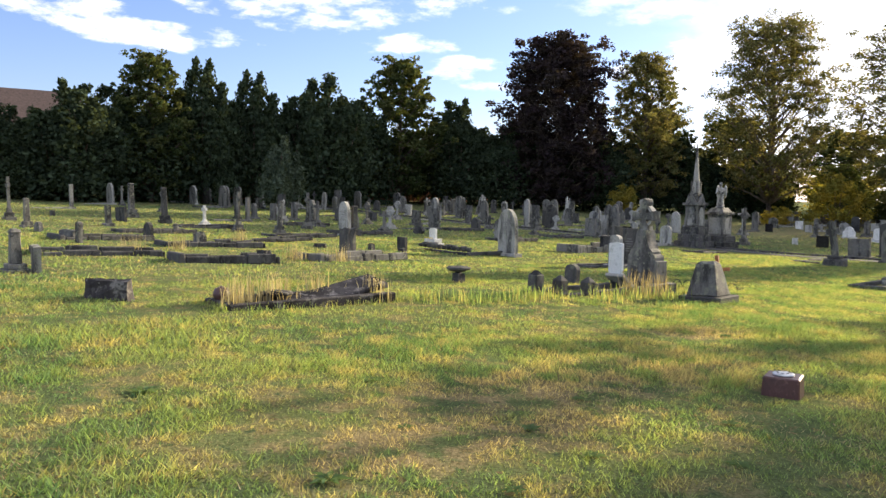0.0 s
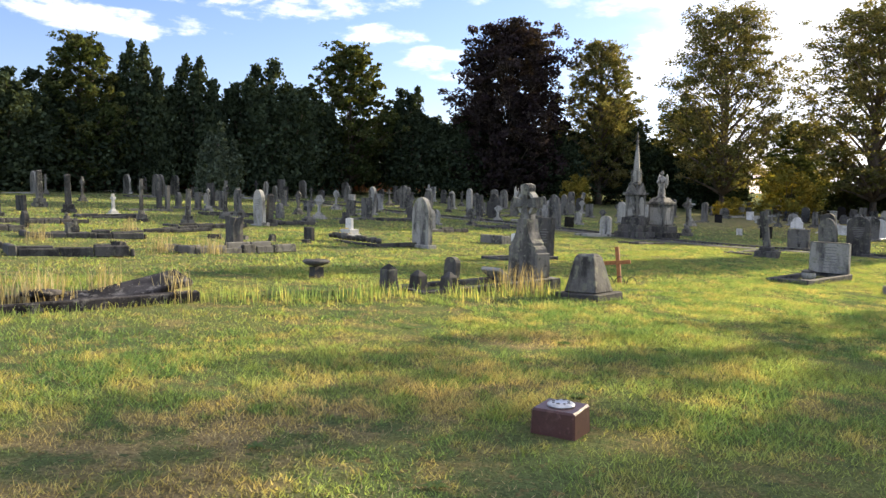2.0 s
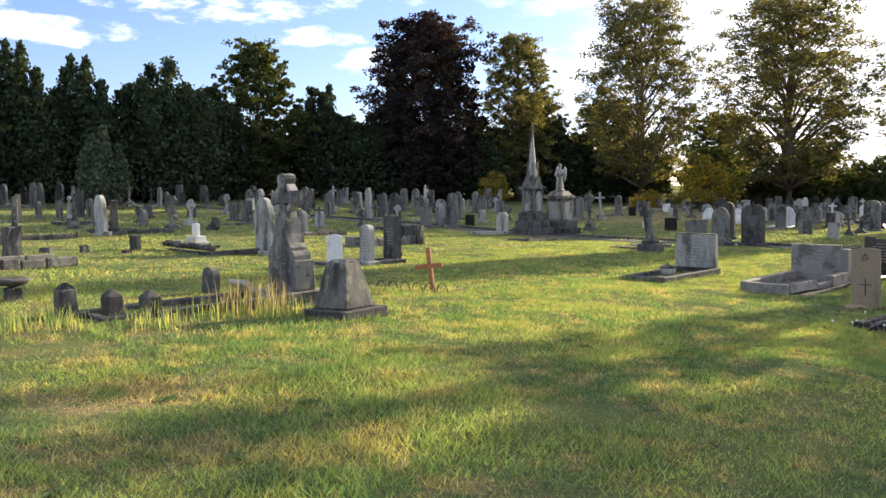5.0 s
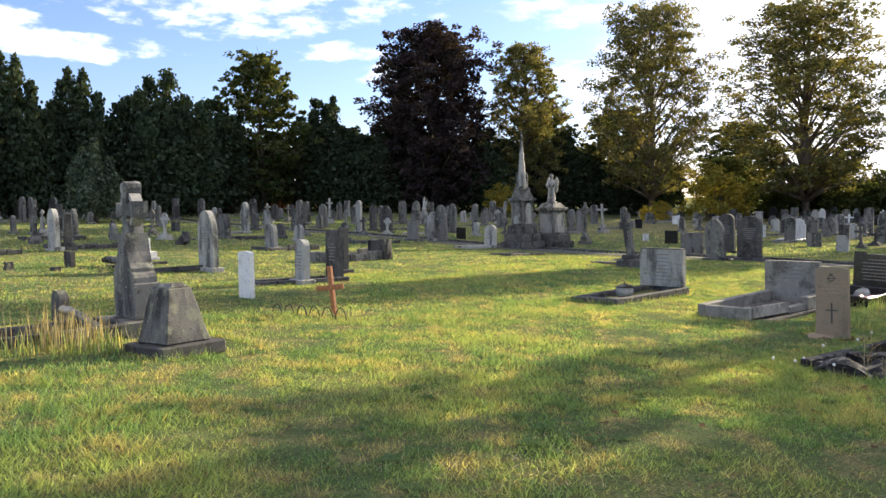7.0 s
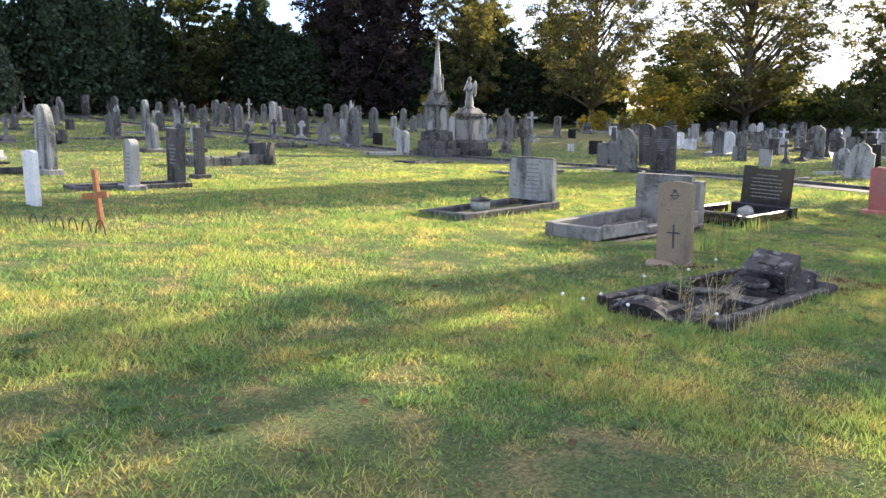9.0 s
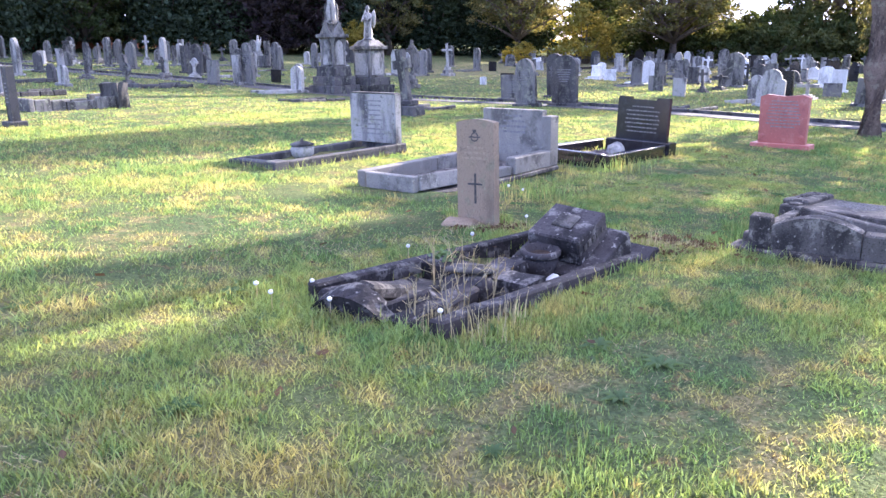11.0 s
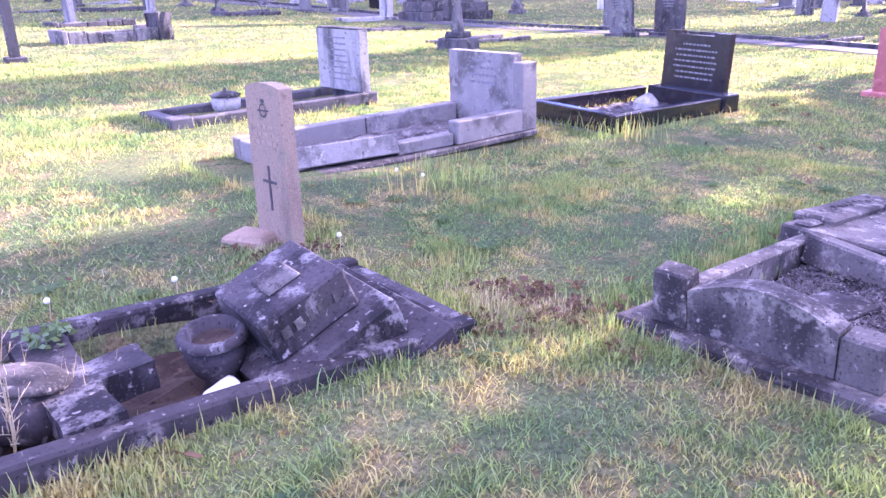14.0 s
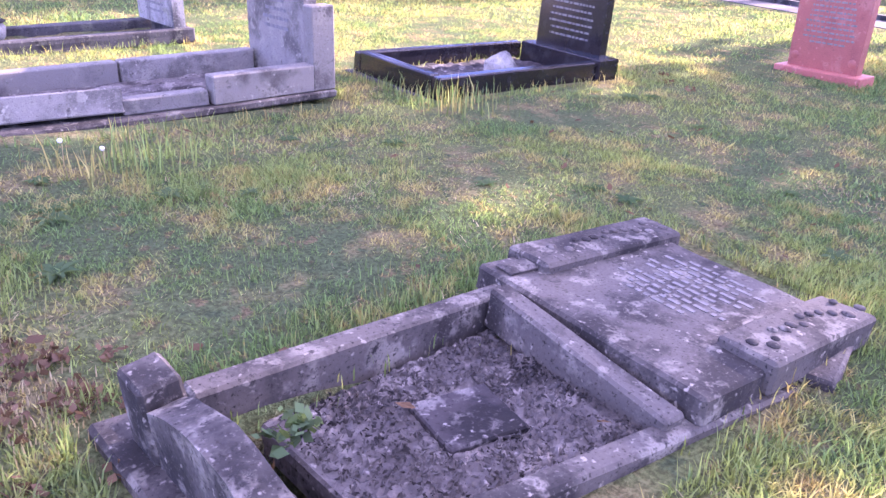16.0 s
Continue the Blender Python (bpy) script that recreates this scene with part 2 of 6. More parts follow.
def turf_colour(nt, pos):
    """Greens, worn yellow and straw patches by place on the ground."""
    a = noise_at(nt, pos, 0.55, 4, 0.6)
    b = noise_at(nt, pos, 2.6, 4, 0.6)
    d = noise_at(nt, pos, 9.0, 3, 0.6)
    c = mix(nt, ramp(nt, a, 0.38, 0.62), (0.100, 0.190, 0.084), (0.212, 0.278, 0.106))
    c = mix(nt, ramp(nt, b, 0.47, 0.65), c, (0.35, 0.315, 0.150))
    # dried streak of cut grass on the open lawn
    sep = nt.nodes.new("ShaderNodeSeparateXYZ")
    nt.links.new(pos, sep.inputs[0])
    dry = None
    for cx, cy, rx, ry in ((5.2, 4.1, 3.4, 0.8), (8.3, 5.0, 0.8, 0.7), (3.0, 3.4, 2.2, 0.6), (66, 25, 22, 15)):
        q = nt.nodes.new("ShaderNodeVectorMath")
        q.operation = "SUBTRACT"
        nt.links.new(pos, q.inputs[0])
        q.inputs[1].default_value = (cx, cy, 0)
        s = nt.nodes.new("ShaderNodeVectorMath")
        s.operation = "MULTIPLY"
        nt.links.new(q.outputs[0], s.inputs[0])
        s.inputs[1].default_value = (1 / rx, 1 / ry, 0)
        ln = nt.nodes.new("ShaderNodeVectorMath")
        ln.operation = "LENGTH"
        nt.links.new(s.outputs[0], ln.inputs[0])
        r = ramp(nt, ln.outputs["Value"], 1.15, 0.35)
        if dry is None:
            dry = r
        else:
            mx = nt.nodes.new("ShaderNodeMath")
            mx.operation = "MAXIMUM"
            nt.links.new(dry, mx.inputs[0])
            nt.links.new(r, mx.inputs[1])
            dry = mx.outputs[0]
    m1 = nt.nodes.new("ShaderNodeMath")
    m1.operation = "MULTIPLY"
    nt.links.new(dry, m1.inputs[0])
    nt.links.new(ramp(nt, b, 0.40, 0.56), m1.inputs[1])
    c = mix(nt, m1.outputs[0], c, (0.45, 0.36, 0.20))
    c = mix(nt, ramp(nt, d, 0.57, 0.70), c, (0.27, 0.215, 0.115))
    c = mix(nt, ramp(nt, d, 0.42, 0.30), c, (0.070, 0.150, 0.075))
    return c, d


turf, nt, p, out = material("lawn_turf")
geo = nt.nodes.new("ShaderNodeNewGeometry")
c, d = turf_colour(nt, geo.outputs["Position"])
c = mix(nt, 0.35, c, (0.20, 0.165, 0.085))
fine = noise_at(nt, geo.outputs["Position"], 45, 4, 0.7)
# low points of the bump are darkened in the colour, as shade between blades
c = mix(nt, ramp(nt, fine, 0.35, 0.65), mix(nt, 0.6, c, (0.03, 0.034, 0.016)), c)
nt.links.new(c, p.inputs["Base Color"])
p.inputs["Roughness"].default_value, p.inputs["Specular IOR Level"].default_value = 1.0, 0.0
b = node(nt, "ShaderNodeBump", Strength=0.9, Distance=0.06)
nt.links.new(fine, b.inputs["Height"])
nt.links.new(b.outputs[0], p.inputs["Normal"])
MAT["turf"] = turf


def leafy(name, colours, through_light=0.45, island=True):
    """Thin leaves or blades: diffuse with light coming through."""
    m, nt, p, out = material(name)
    nt.nodes.remove(p)
    geo = nt.nodes.new("ShaderNodeNewGeometry")
    if colours is None:
        c, d = turf_colour(nt, geo.outputs["Position"])
        c = mix(nt, 0.15, c, (0.27, 0.325, 0.13))
        hue = (0.7, 1.9)
    else:
        c = mix(nt, ramp(nt, noise_at(nt, geo.outputs["Position"], 0.5, 3), 0.35, 0.65), colours[0], colours[1])
        hue = (0.55, 1.45)
    val = nt.nodes.new("ShaderNodeMapRange")
    val.inputs["To Min"].default_value, val.inputs["To Max"].default_value = hue
    nt.links.new(geo.outputs["Random Per Island"], val.inputs["Value"])
    hsv = nt.nodes.new("ShaderNodeHueSaturation")
    nt.links.new(val.outputs[0], hsv.inputs["Value"])
    nt.links.new(c, hsv.inputs["Color"])
    d1, t1 = nt.nodes.new("ShaderNodeBsdfDiffuse"), nt.nodes.new("ShaderNodeBsdfTranslucent")
    nt.links.new(hsv.outputs[0], d1.inputs["Color"])
    # light that has passed through a blade comes out yellower
    nt.links.new(mix(nt, 1.0, hsv.outputs[0], (1.18, 1.06, 0.50), "MULTIPLY"), t1.inputs["Color"])
    ms = nt.nodes.new("ShaderNodeMixShader")
    ms.inputs[0].default_value = through_light
    nt.links.new(d1.outputs[0], ms.inputs[1])
    nt.links.new(t1.outputs[0], ms.inputs[2])
    nt.links.new(ms.outputs[0], out.inputs[0])
    return m


MAT["blade"] = leafy("grass_blades", None, 0.56)
MAT["straw"] = leafy("dry_straw_stems", ((0.36, 0.31, 0.19), (0.46, 0.41, 0.27)), 0.4)
MAT["weed"] = leafy("dark_weed_leaves", ((0.12, 0.20, 0.10), (0.17, 0.25, 0.13)), 0.5)
MAT["litter"] = leafy("fallen_brown_leaves", ((0.22, 0.14, 0.08), (0.13, 0.09, 0.06)), 0.3)
MAT["yew"] = leafy("dark_yew_foliage", ((0.045, 0.062, 0.040), (0.062, 0.085, 0.050)), 0.3)
MAT["lime"] = leafy("green_and_golden_leaves", ((0.135, 0.15, 0.07), (0.20, 0.18, 0.08)), 0.5)
MAT["copper"] = leafy("copper_beech_leaves", ((0.046, 0.034, 0.040), (0.060, 0.049, 0.046)), 0.35)
MAT["gold"] = leafy("golden_autumn_leaves", ((0.30, 0.24, 0.05), (0.20, 0.20, 0.05)), 0.5)
MAT["oak"] = leafy("mid_green_leaves", ((0.065, 0.090, 0.038), (0.100, 0.110, 0.045)), 0.4)
MAT["russet"] = leafy("russet_autumn_leaves", ((0.13, 0.06, 0.03), (0.11, 0.085, 0.03)), 0.45)


# ---- builders ----
def link_mesh(name, verts, faces, mat, smooth=False):
    me = bpy.data.meshes.new(name)
    me.from_pydata(verts, [], faces)
    me.materials.append(mat)
    if smooth:
        me.polygons.foreach_set("use_smooth", [True] * len(me.polygons))
    return me


def finish(name, bm, mat, smooth=False):
    me = bpy.data.meshes.new(name)
    bmesh.ops.recalc_face_normals(bm, faces=bm.faces)
    bm.to_mesh(me)
    bm.free()
    me.materials.append(mat)
    if smooth:
        me.polygons.foreach_set("use_smooth", [True] * len(me.polygons))
    return me


def part(name, bm, mat, parent, label="", smooth=False):
    ob = new(name, finish(name, bm, mat, smooth))
    ob.parent = parent
    if label:
        ob["label"] = label
    return ob


def stand(name, x, y, label, category, group="", turn=0.0, lean=0.0, tip=0.0, sink=0.03):
    """An Empty on the lawn that carries a thing's parts. Faces look to -x."""
    ob = new(name)
    ob.empty_display_size = 0.2
    ob.matrix_world = pose(x, y, float(ground_z(x, y)) - sink, lean, tip, turn)
    return tagged(ob, label, category, group)


def bevel(bm, width=0.01, segments=1):
    bmesh.ops.bevel(bm, geom=[e for e in bm.edges if len(e.link_faces) == 2 and e.calc_face_angle(0) > 0.5], offset=width, segments=segments, affect="EDGES", clamp_overlap=True)
    return bm


def box(x0, x1, y0, y1, z0, z1, b=0.01, taper=0.0, bm=None, m=None):
    bm = bm or bmesh.new()
    t = taper
    vs = [bm.verts.new(v) for v in ((x0, y0, z0), (x1, y0, z0), (x1, y1, z0), (x0, y1, z0), (x0 + t, y0 + t, z1), (x1 - t, y0 + t, z1), (x1 - t, y1 - t, z1), (x0 + t, y1 - t, z1))]
    fs = [bm.faces.new([vs[i] for i in f]) for f in ((3, 2, 1, 0), (4, 5, 6, 7), (0, 1, 5, 4), (1, 2, 6, 5), (2, 3, 7, 6), (3, 0, 4, 7))]
    if m:
        bmesh.ops.transform(bm, matrix=m, verts=vs)
    if b:
        es = list({e for f in fs for e in f.edges})
        bmesh.ops.bevel(bm, geom=es, offset=b, segments=1, affect="EDGES", clamp_overlap=True)
    return bm


def prism(outline, x0, x1, b=0.008, bm=None):
    """Extrudes an outline of (y, z) from x0 to x1."""
    bm = bm or bmesh.new()
    f0 = [bm.verts.new((x0, y, z)) for y, z in outline]
    f1 = [bm.verts.new((x1, y, z)) for y, z in outline]
    n = len(outline)
    bm.faces.new(f0)
    bm.faces.new(f1[::-1])
    for i in range(n):
        bm.faces.new((f0[i], f1[i], f1[(i + 1) % n], f0[(i + 1) % n]))
    if b:
        bevel(bm, b)
    return bm


def rough(bm, amp=0.006, cuts=2, grain=9.0):
    """Worn, chipped surface: finer faces pushed in and out by a noise."""
    bmesh.ops.subdivide_edges(bm, edges=[e for e in bm.edges if e.calc_length() > 0.06], cuts=cuts, use_grid_fill=True)
    bm.normal_update()
    for q in bm.verts:
        k = noise.noise(q.co * grain) + 0.6 * noise.noise(q.co * grain * 3.1)
        q.co += q.normal * amp * (k - 0.25)
    return bm


def lathe(profile, sides=16, bm=None, at=(0, 0, 0)):
    """Turns a profile of (radius, z) about the upright axis."""
    bm = bm or bmesh.new()
    rings = []
    for r, z in profile:
        rings.append([bm.verts.new((at[0] + r * math.cos(a), at[1] + r * math.sin(a), at[2] + z)) for a in (2 * math.pi * k / sides for k in range(sides))])
    for a, b in zip(rings, rings[1:]):
        for k in range(sides):
            bm.faces.new((a[k], a[(k + 1) % sides], b[(k + 1) % sides], b[k]))
    bm.faces.new(rings[0][::-1])
    bm.faces.new(rings[-1])
    return bm


def tube(points, radii, sides=6, bm=None):
    bm = bm or bmesh.new()
    last = None
    for i, (p, r) in enumerate(zip(points, radii)):
        p = Vector(p)
        d = (Vector(points[min(i + 1, len(points) - 1)]) - Vector(points[max(i - 1, 0)])).normalized()
        q = d.to_track_quat("Z", "Y")
        ring = [bm.verts.new(p + q @ Vector((r * math.cos(a), r * math.sin(a), 0))) for a in (2 * math.pi * k / sides for k in range(sides))]
        if last:
            for k in range(sides):
                bm.faces.new((last[k], last[(k + 1) % sides], ring[(k + 1) % sides], ring[k]))
        else:
            bm.faces.new(ring[::-1])
        last = ring
    bm.faces.new(last)
    return bm


def outline(kind, w, h):
    """Head shape of a headstone, as (y, z) from the ground up."""
    a = w / 2
    if kind == "round":
        s = h - a * 0.75
        arch = [(a * math.cos(t), s + a * 0.75 * math.sin(t)) for t in (math.pi * k / 12 for k in range(13))]
        return [(-a, 0), (a, 0)] + arch
    if kind == "gothic":
        s = h - a * 1.35
        right = [(a * (1 - (k / 6) ** 1.7), s + (h - s) * math.sin(k / 6 * math.pi / 2)) for k in range(6)]
        return [(-a, 0), (a, 0)] + right + [(0, h)] + [(-y, z) for y, z in right[::-1]]
    if kind == "shoulder":
        s = h - a * 0.85
        mid = [(a * 0.72 * math.cos(t), s + a * 0.15 + a * 0.7 * math.sin(t)) for t in (math.pi * k / 10 for k in range(11))]
        return [(-a, 0), (a, 0), (a, s)] + mid + [(-a, s)]
    if kind == "cambered":
        return [(-a, 0), (a, 0)] + [(a * (1 - k / 5), h - 0.028 * (1 - k / 5) ** 2 * 1.0) for k in range(11)]
    return [(-a, 0), (a, 0), (a, h), (-a, h)]


# ---- ground, path ----
def spread(dense, far):
    steps = list(far)
    return np.array(sorted([-s + dense[0] for s in steps] + list(dense) + [s + dense[-1] for s in steps]))


xs = spread(np.concatenate([np.arange(-4, 15, 0.25), np.arange(15, 23, 0.08), np.arange(23, 32.01, 0.25)]), (1, 2, 4, 6, 9, 12, 16, 20, 25, 30, 36, 42, 50, 60, 80, 120, 200, 400, 900, 2000))
ys = spread(np.concatenate([np.arange(-4, 0, 0.25), np.arange(0, 3, 0.08), np.arange(3, 26.01, 0.25)]), (1, 2, 4, 6, 9, 12, 16, 20, 25, 30, 36, 42, 50, 60, 80, 120, 200, 400, 900, 2000))
gx, gy = np.meshgrid(xs, ys, indexing="ij")
gz = ground_z(gx, gy)
near = (gx > -5) & (gx < 33) & (gy > -5) & (gy < 27)
gz = gz + np.where(near, 0.012 * np.sin(gx * 2.1 + 1.3 * np.sin(gy * 1.7)) * np.sin(gy * 2.7 + gx * 0.6), 0)
for sx0, sx1, sy0, sy1 in ((16.36, 18.66, 1.80, 2.62), (19.56, 20.84, 0.40, 1.14)):
    sunk = (gx > sx0) & (gx < sx1) & (gy > sy0) & (gy < sy1)
    gz = gz - np.where(sunk, 0.30, 0)
nx, ny = gx.shape
quads = [(i * ny + j, (i + 1) * ny + j, (i + 1) * ny + j + 1, i * ny + j + 1) for i in range(nx - 1) for j in range(ny - 1)]
ground = new("ground", link_mesh("ground", np.stack([gx, gy, gz], -1).reshape(-1, 3).tolist(), quads, MAT["turf"], True))
tagged(ground, "mown green churchyard lawn with dry straw patches", "lawn", kind="structure")


def strip(name, x0, x1, y0, y1, up, mat, thick=0.06, step=1.0):
    """A long low slab that follows the ground along y."""
    bm, last = bmesh.new(), None
    for k in range(int((y1 - y0) / step) + 1):
        y = y0 + k * step
        bend = 0.9 * math.sin((y - 4) * 0.12)
        row = [bm.verts.new((x + bend, y, float(ground_z(x + bend, y)) + z)) for x, z in ((x0, up - thick), (x0, up), (x1, up), (x1, up - thick))]
        if last:
            for i in range(4):
                bm.faces.new((last[i], last[(i + 1) % 4], row[(i + 1) % 4], row[i]))
        last = row
    return new(name, finish(name, bm, mat))


tagged(strip("path", 33.7, 34.9, -25, 60, 0.012, MAT["tarmac"]), "narrow worn grey tarmac path through the graves", "path", kind="structure")
tagged(strip("kerb", 34.95, 35.1, -25, 60, 0.10, MAT["dark"], 0.14), "low dark stone edging along the tarmac path", "kerb", kind="structure")


# ---- trees ----
def leaf_mesh(name, clumps, per, size, mat, seed, droop=0.0, flat=0.62):
    """Many small leaves gathered round clump centres; clumps: rows of x, y, z, radius."""
    rng = np.random.default_rng(seed)
    c = np.repeat(np.asarray(clumps), per, axis=0)
    n = len(c)
    off = rng.normal(size=(n, 3))
    off /= np.linalg.norm(off, axis=1, keepdims=True) + 1e-6
    pos = c[:, :3] + off * (c[:, 3:4] * rng.random((n, 1)) ** 0.45) * np.array([1, 1, flat])
    u = rng.normal(size=(n, 3))
    u[:, 2] = u[:, 2] * 0.6 - droop
    u /= np.linalg.norm(u, axis=1, keepdims=True)
    v = np.cross(u, rng.normal(size=(n, 3)))
    v /= np.linalg.norm(v, axis=1, keepdims=True) + 1e-6
    s = size * (0.6 + 0.8 * rng.random((n, 1)))
    verts = np.stack([pos - u * s * 0.5, pos + v * s * 0.36, pos + u * s * 0.6, pos - v * s * 0.36], 1).reshape(-1, 3)
    me = bpy.data.meshes.new(name)
    me.vertices.add(n * 4)
    me.vertices.foreach_set("co", verts.ravel())
    me.loops.add(n * 4)
    me.loops.foreach_set("vertex_index", np.arange(n * 4))
    me.polygons.add(n)
    me.polygons.foreach_set("loop_start", np.arange(n) * 4)
    me.update(calc_edges=True)
    me.materials.append(mat)
    return me


def broad_tree(name, label, mat, h, r, bare, seed, limbs=60, per=46, size=0.25, cat="tree", trunk_r=0.38, lobe=13, widest=0.42):
    """A broad-leaved tree with its foot at the origin: h high, r wide each way, leafless below bare."""
    rng = random.Random(seed)
    ob = new(name)
    tagged(ob, label, cat)
    bm = bmesh.new()
    top = h * 0.88
    lean = [(rng.uniform(-0.2, 0.2) * k / 5, rng.uniform(-0.2, 0.2) * k / 5, top * k / 6) for k in range(7)]
    lean[0] = (0, 0, -0.5)
    tube(lean, [trunk_r * (1.25 if k == 0 else 1 - 0.145 * k) for k in range(7)], 9, bm)
    rows = []
    swell = [rng.uniform(0.82, 1.12) for _ in range(9)]
    for k in range(limbs):
        f = ((k + rng.random()) / limbs) ** 0.85
        az = k * 2.39996 + rng.uniform(-0.3, 0.3)
        span = (1 - widest) * 1.04 if f > widest else widest * 1.45
        reach = r * math.sqrt(max(0.03, 1 - ((f - widest) / span) ** 2)) * swell[int(az / math.tau * 9 + f * 4) % 9] * rng.uniform(0.62, 1.0)
        z1 = bare + (h - bare) * min(0.97, f)
        z0 = max(bare * 0.6, z1 - reach * rng.uniform(0.6, 1.3))
        u = Vector((math.cos(az), math.sin(az), 0))
        a, b, c = Vector((0, 0, min(z0, top))), u * reach * 0.5 + Vector((0, 0, z0 + (z1 - z0) * 0.6)), u * reach + Vector((0, 0, z1))
        tube((a, b, c), (trunk_r * 0.30 * (1.15 - f * 0.7), trunk_r * 0.16 * (1.2 - f * 0.7), 0.02), 5, bm)
        for i in range(lobe):
            t = 0.38 + 0.66 * rng.random() ** 0.7
            q = a.lerp(b, t * 2) if t < 0.5 else b.lerp(c, t * 2 - 1)
            q = q + Vector((rng.gauss(0, 1), rng.gauss(0, 1), rng.gauss(0, 1.0))) * r * 0.105
            if q.z < h and q.z > bare * 0.85:
                rows.append((q.x, q.y, q.z, r * rng.uniform(0.06, 0.14)))
            if i < 3:
                tube((b.lerp(c, 0.3), q), (trunk_r * 0.07, 0.012), 4, bm)
    part("trunk", bm, MAT["bark"], ob, "dark rough bark with spreading limbs", True)
    crown = new("crown", leaf_mesh("crown", rows, per, size, mat, seed))
    crown.parent = ob
    return ob


def yew_tree(name, label, mat, h, r, seed, spikes=18, per=36, size=0.31):
    """A dense dark evergreen of many upright plumes, leafy nearly to the ground."""
    rng = random.Random(seed)
    ob = new(name)
    tagged(ob, label, "tree")
    bm = bmesh.new()
    tube(((0, 0, -0.5), (0, 0, h * 0.4), (0.1, 0, h * 0.8)), (0.42, 0.3, 0.06), 8, bm)
    rows = []
    for k in range(spikes):
        az, d = k * 2.4, r * math.sqrt((k + 0.3) / spikes) * 0.85
        x, y = math.cos(az) * d, math.sin(az) * d
        hh = h * (1 - 0.46 * (d / r) ** 1.5) * rng.uniform(0.80, 1.0)
        tube(((0, 0, 1.5 + 0.05 * k), (x * 0.7, y * 0.7, hh * 0.5), (x, y, hh * 0.93)), (0.16, 0.09, 0.02), 5, bm)
        n = 26
        for i in range(n):
            f = 1 - (1 - i / (n - 1)) ** 1.5
            rr = r * 0.52 * (1.0 - 0.84 * f ** 1.6) * rng.uniform(0.7, 1.25)
            z = 1.2 + (hh - 1.2) * f
            j = 0.10 * r * (1 - 0.6 * f)
            rows.append((x + rng.gauss(0, j), y + rng.gauss(0, j), z + rng.gauss(0, 0.12), max(0.16, rr)))
    part("trunk", bm, MAT["bark"], ob, "dark shaded trunk", True)
    crown = new("crown", leaf_mesh("crown", rows, per, size, mat, seed, -0.9, 1.25))
    crown.parent = ob
    return ob


def shrub(name, label, mat, w, d, h, seed, clumps=70, per=45, size=0.24, cat="bush"):
    rng = random.Random(seed)
    ob = new(name)
    tagged(ob, label, cat)
    bm, rows = bmesh.new(), []
    for k in range(clumps):
        az, f = rng.uniform(0, 6.28), math.sqrt(rng.random())
        x, y = math.cos(az) * f * w * 0.5, math.sin(az) * f * d * 0.5
        z = 0.15 * h + rng.random() * h * 0.78 * (1 - 0.55 * f ** 3)
        rows.append((x, y, z, 0.13 * h * rng.uniform(0.6, 1.3) + 0.1))
        if k % 5 == 0:
            tube(((x * 0.2, y * 0.2, -0.1), (x * 0.7, y * 0.7, z * 0.6), (x, y, z)), (0.05, 0.03, 0.01), 5, bm)
    part("stems", bm, MAT["bark"], ob)
    crown = new("crown", leaf_mesh("crown", rows, per, size, mat, seed))
    crown.parent = ob
    return ob


def plant(ob, x, y, s=1.0, sz=None, turn=0.0):
    ob.matrix_basis = Matrix.Translation((x, y, float(ground_z(x, y)) - 0.05)) @ Matrix.Rotation(turn, 4, "Z") @ Matrix.Diagonal((s, s, sz or s, 1))


def again(ob, x, y, s=1.0, sz=None, turn=0.0, label=""):
    c = copy_thing(ob, Matrix())
    plant(c, x, y, s, sz, turn)
    if label:
        c["label"] = label
    return c


yew_a = yew_tree("yew_tree", "tall dark evergreen yew with upright plumes", MAT["yew"], 11.8, 3.4, 11)
plant(yew_a, 26.0, 60.7, 0.85, 1.03)
yew_b = yew_tree("yew_tree", "broad dark evergreen yew with spiky crown", MAT["yew"], 11.8, 4.4, 12, 22)
plant(yew_b, 37.0, 60.8, 1.0, 1.04)
for k, (kind, tx, ty, ts, tz) in enumerate(((yew_a, 30.9, 61.7, 0.9, 1.0), (yew_b, 43.0, 64.5, 1.0, 0.93), (yew_a, 54.2, 61.8, 1.1, 0.99), (yew_b, 58.5, 58.5, 1.0, 0.80), (yew_a, 15.6, 59.0, 1.0, 0.75), (yew_b, 11.8, 61.5, 0.75, 0.60), (yew_b, 20.0, 62.5, 1.1, 0.78), (yew_a, -2.0, 59.5, 1.2, 0.66), (yew_b, 66.5, 52.5, 1.05, 0.78), (yew_a, 73.5, 47.5, 1.1, 0.74), (yew_b, 77.5, 42.0, 1.0, 0.64))):
    again(kind, tx, ty, ts, tz, 1.9 * k)
conifer = yew_tree("conifer", "young bluish green conifer in front of the yews", leafy("blue_green_conifer", ((0.08, 0.105, 0.075), (0.11, 0.14, 0.10)), 0.3), 5.4, 1.7, 15, 9, 60, 0.2)
plant(conifer, 27.65, 51.0)
oak = broad_tree("oak_tree", "dark green oak with sparse golden sprays", MAT["oak"], 14.6, 4.4, 1.6, 21, 60, 30, 0.29)
plant(oak, 47.6, 63.2)
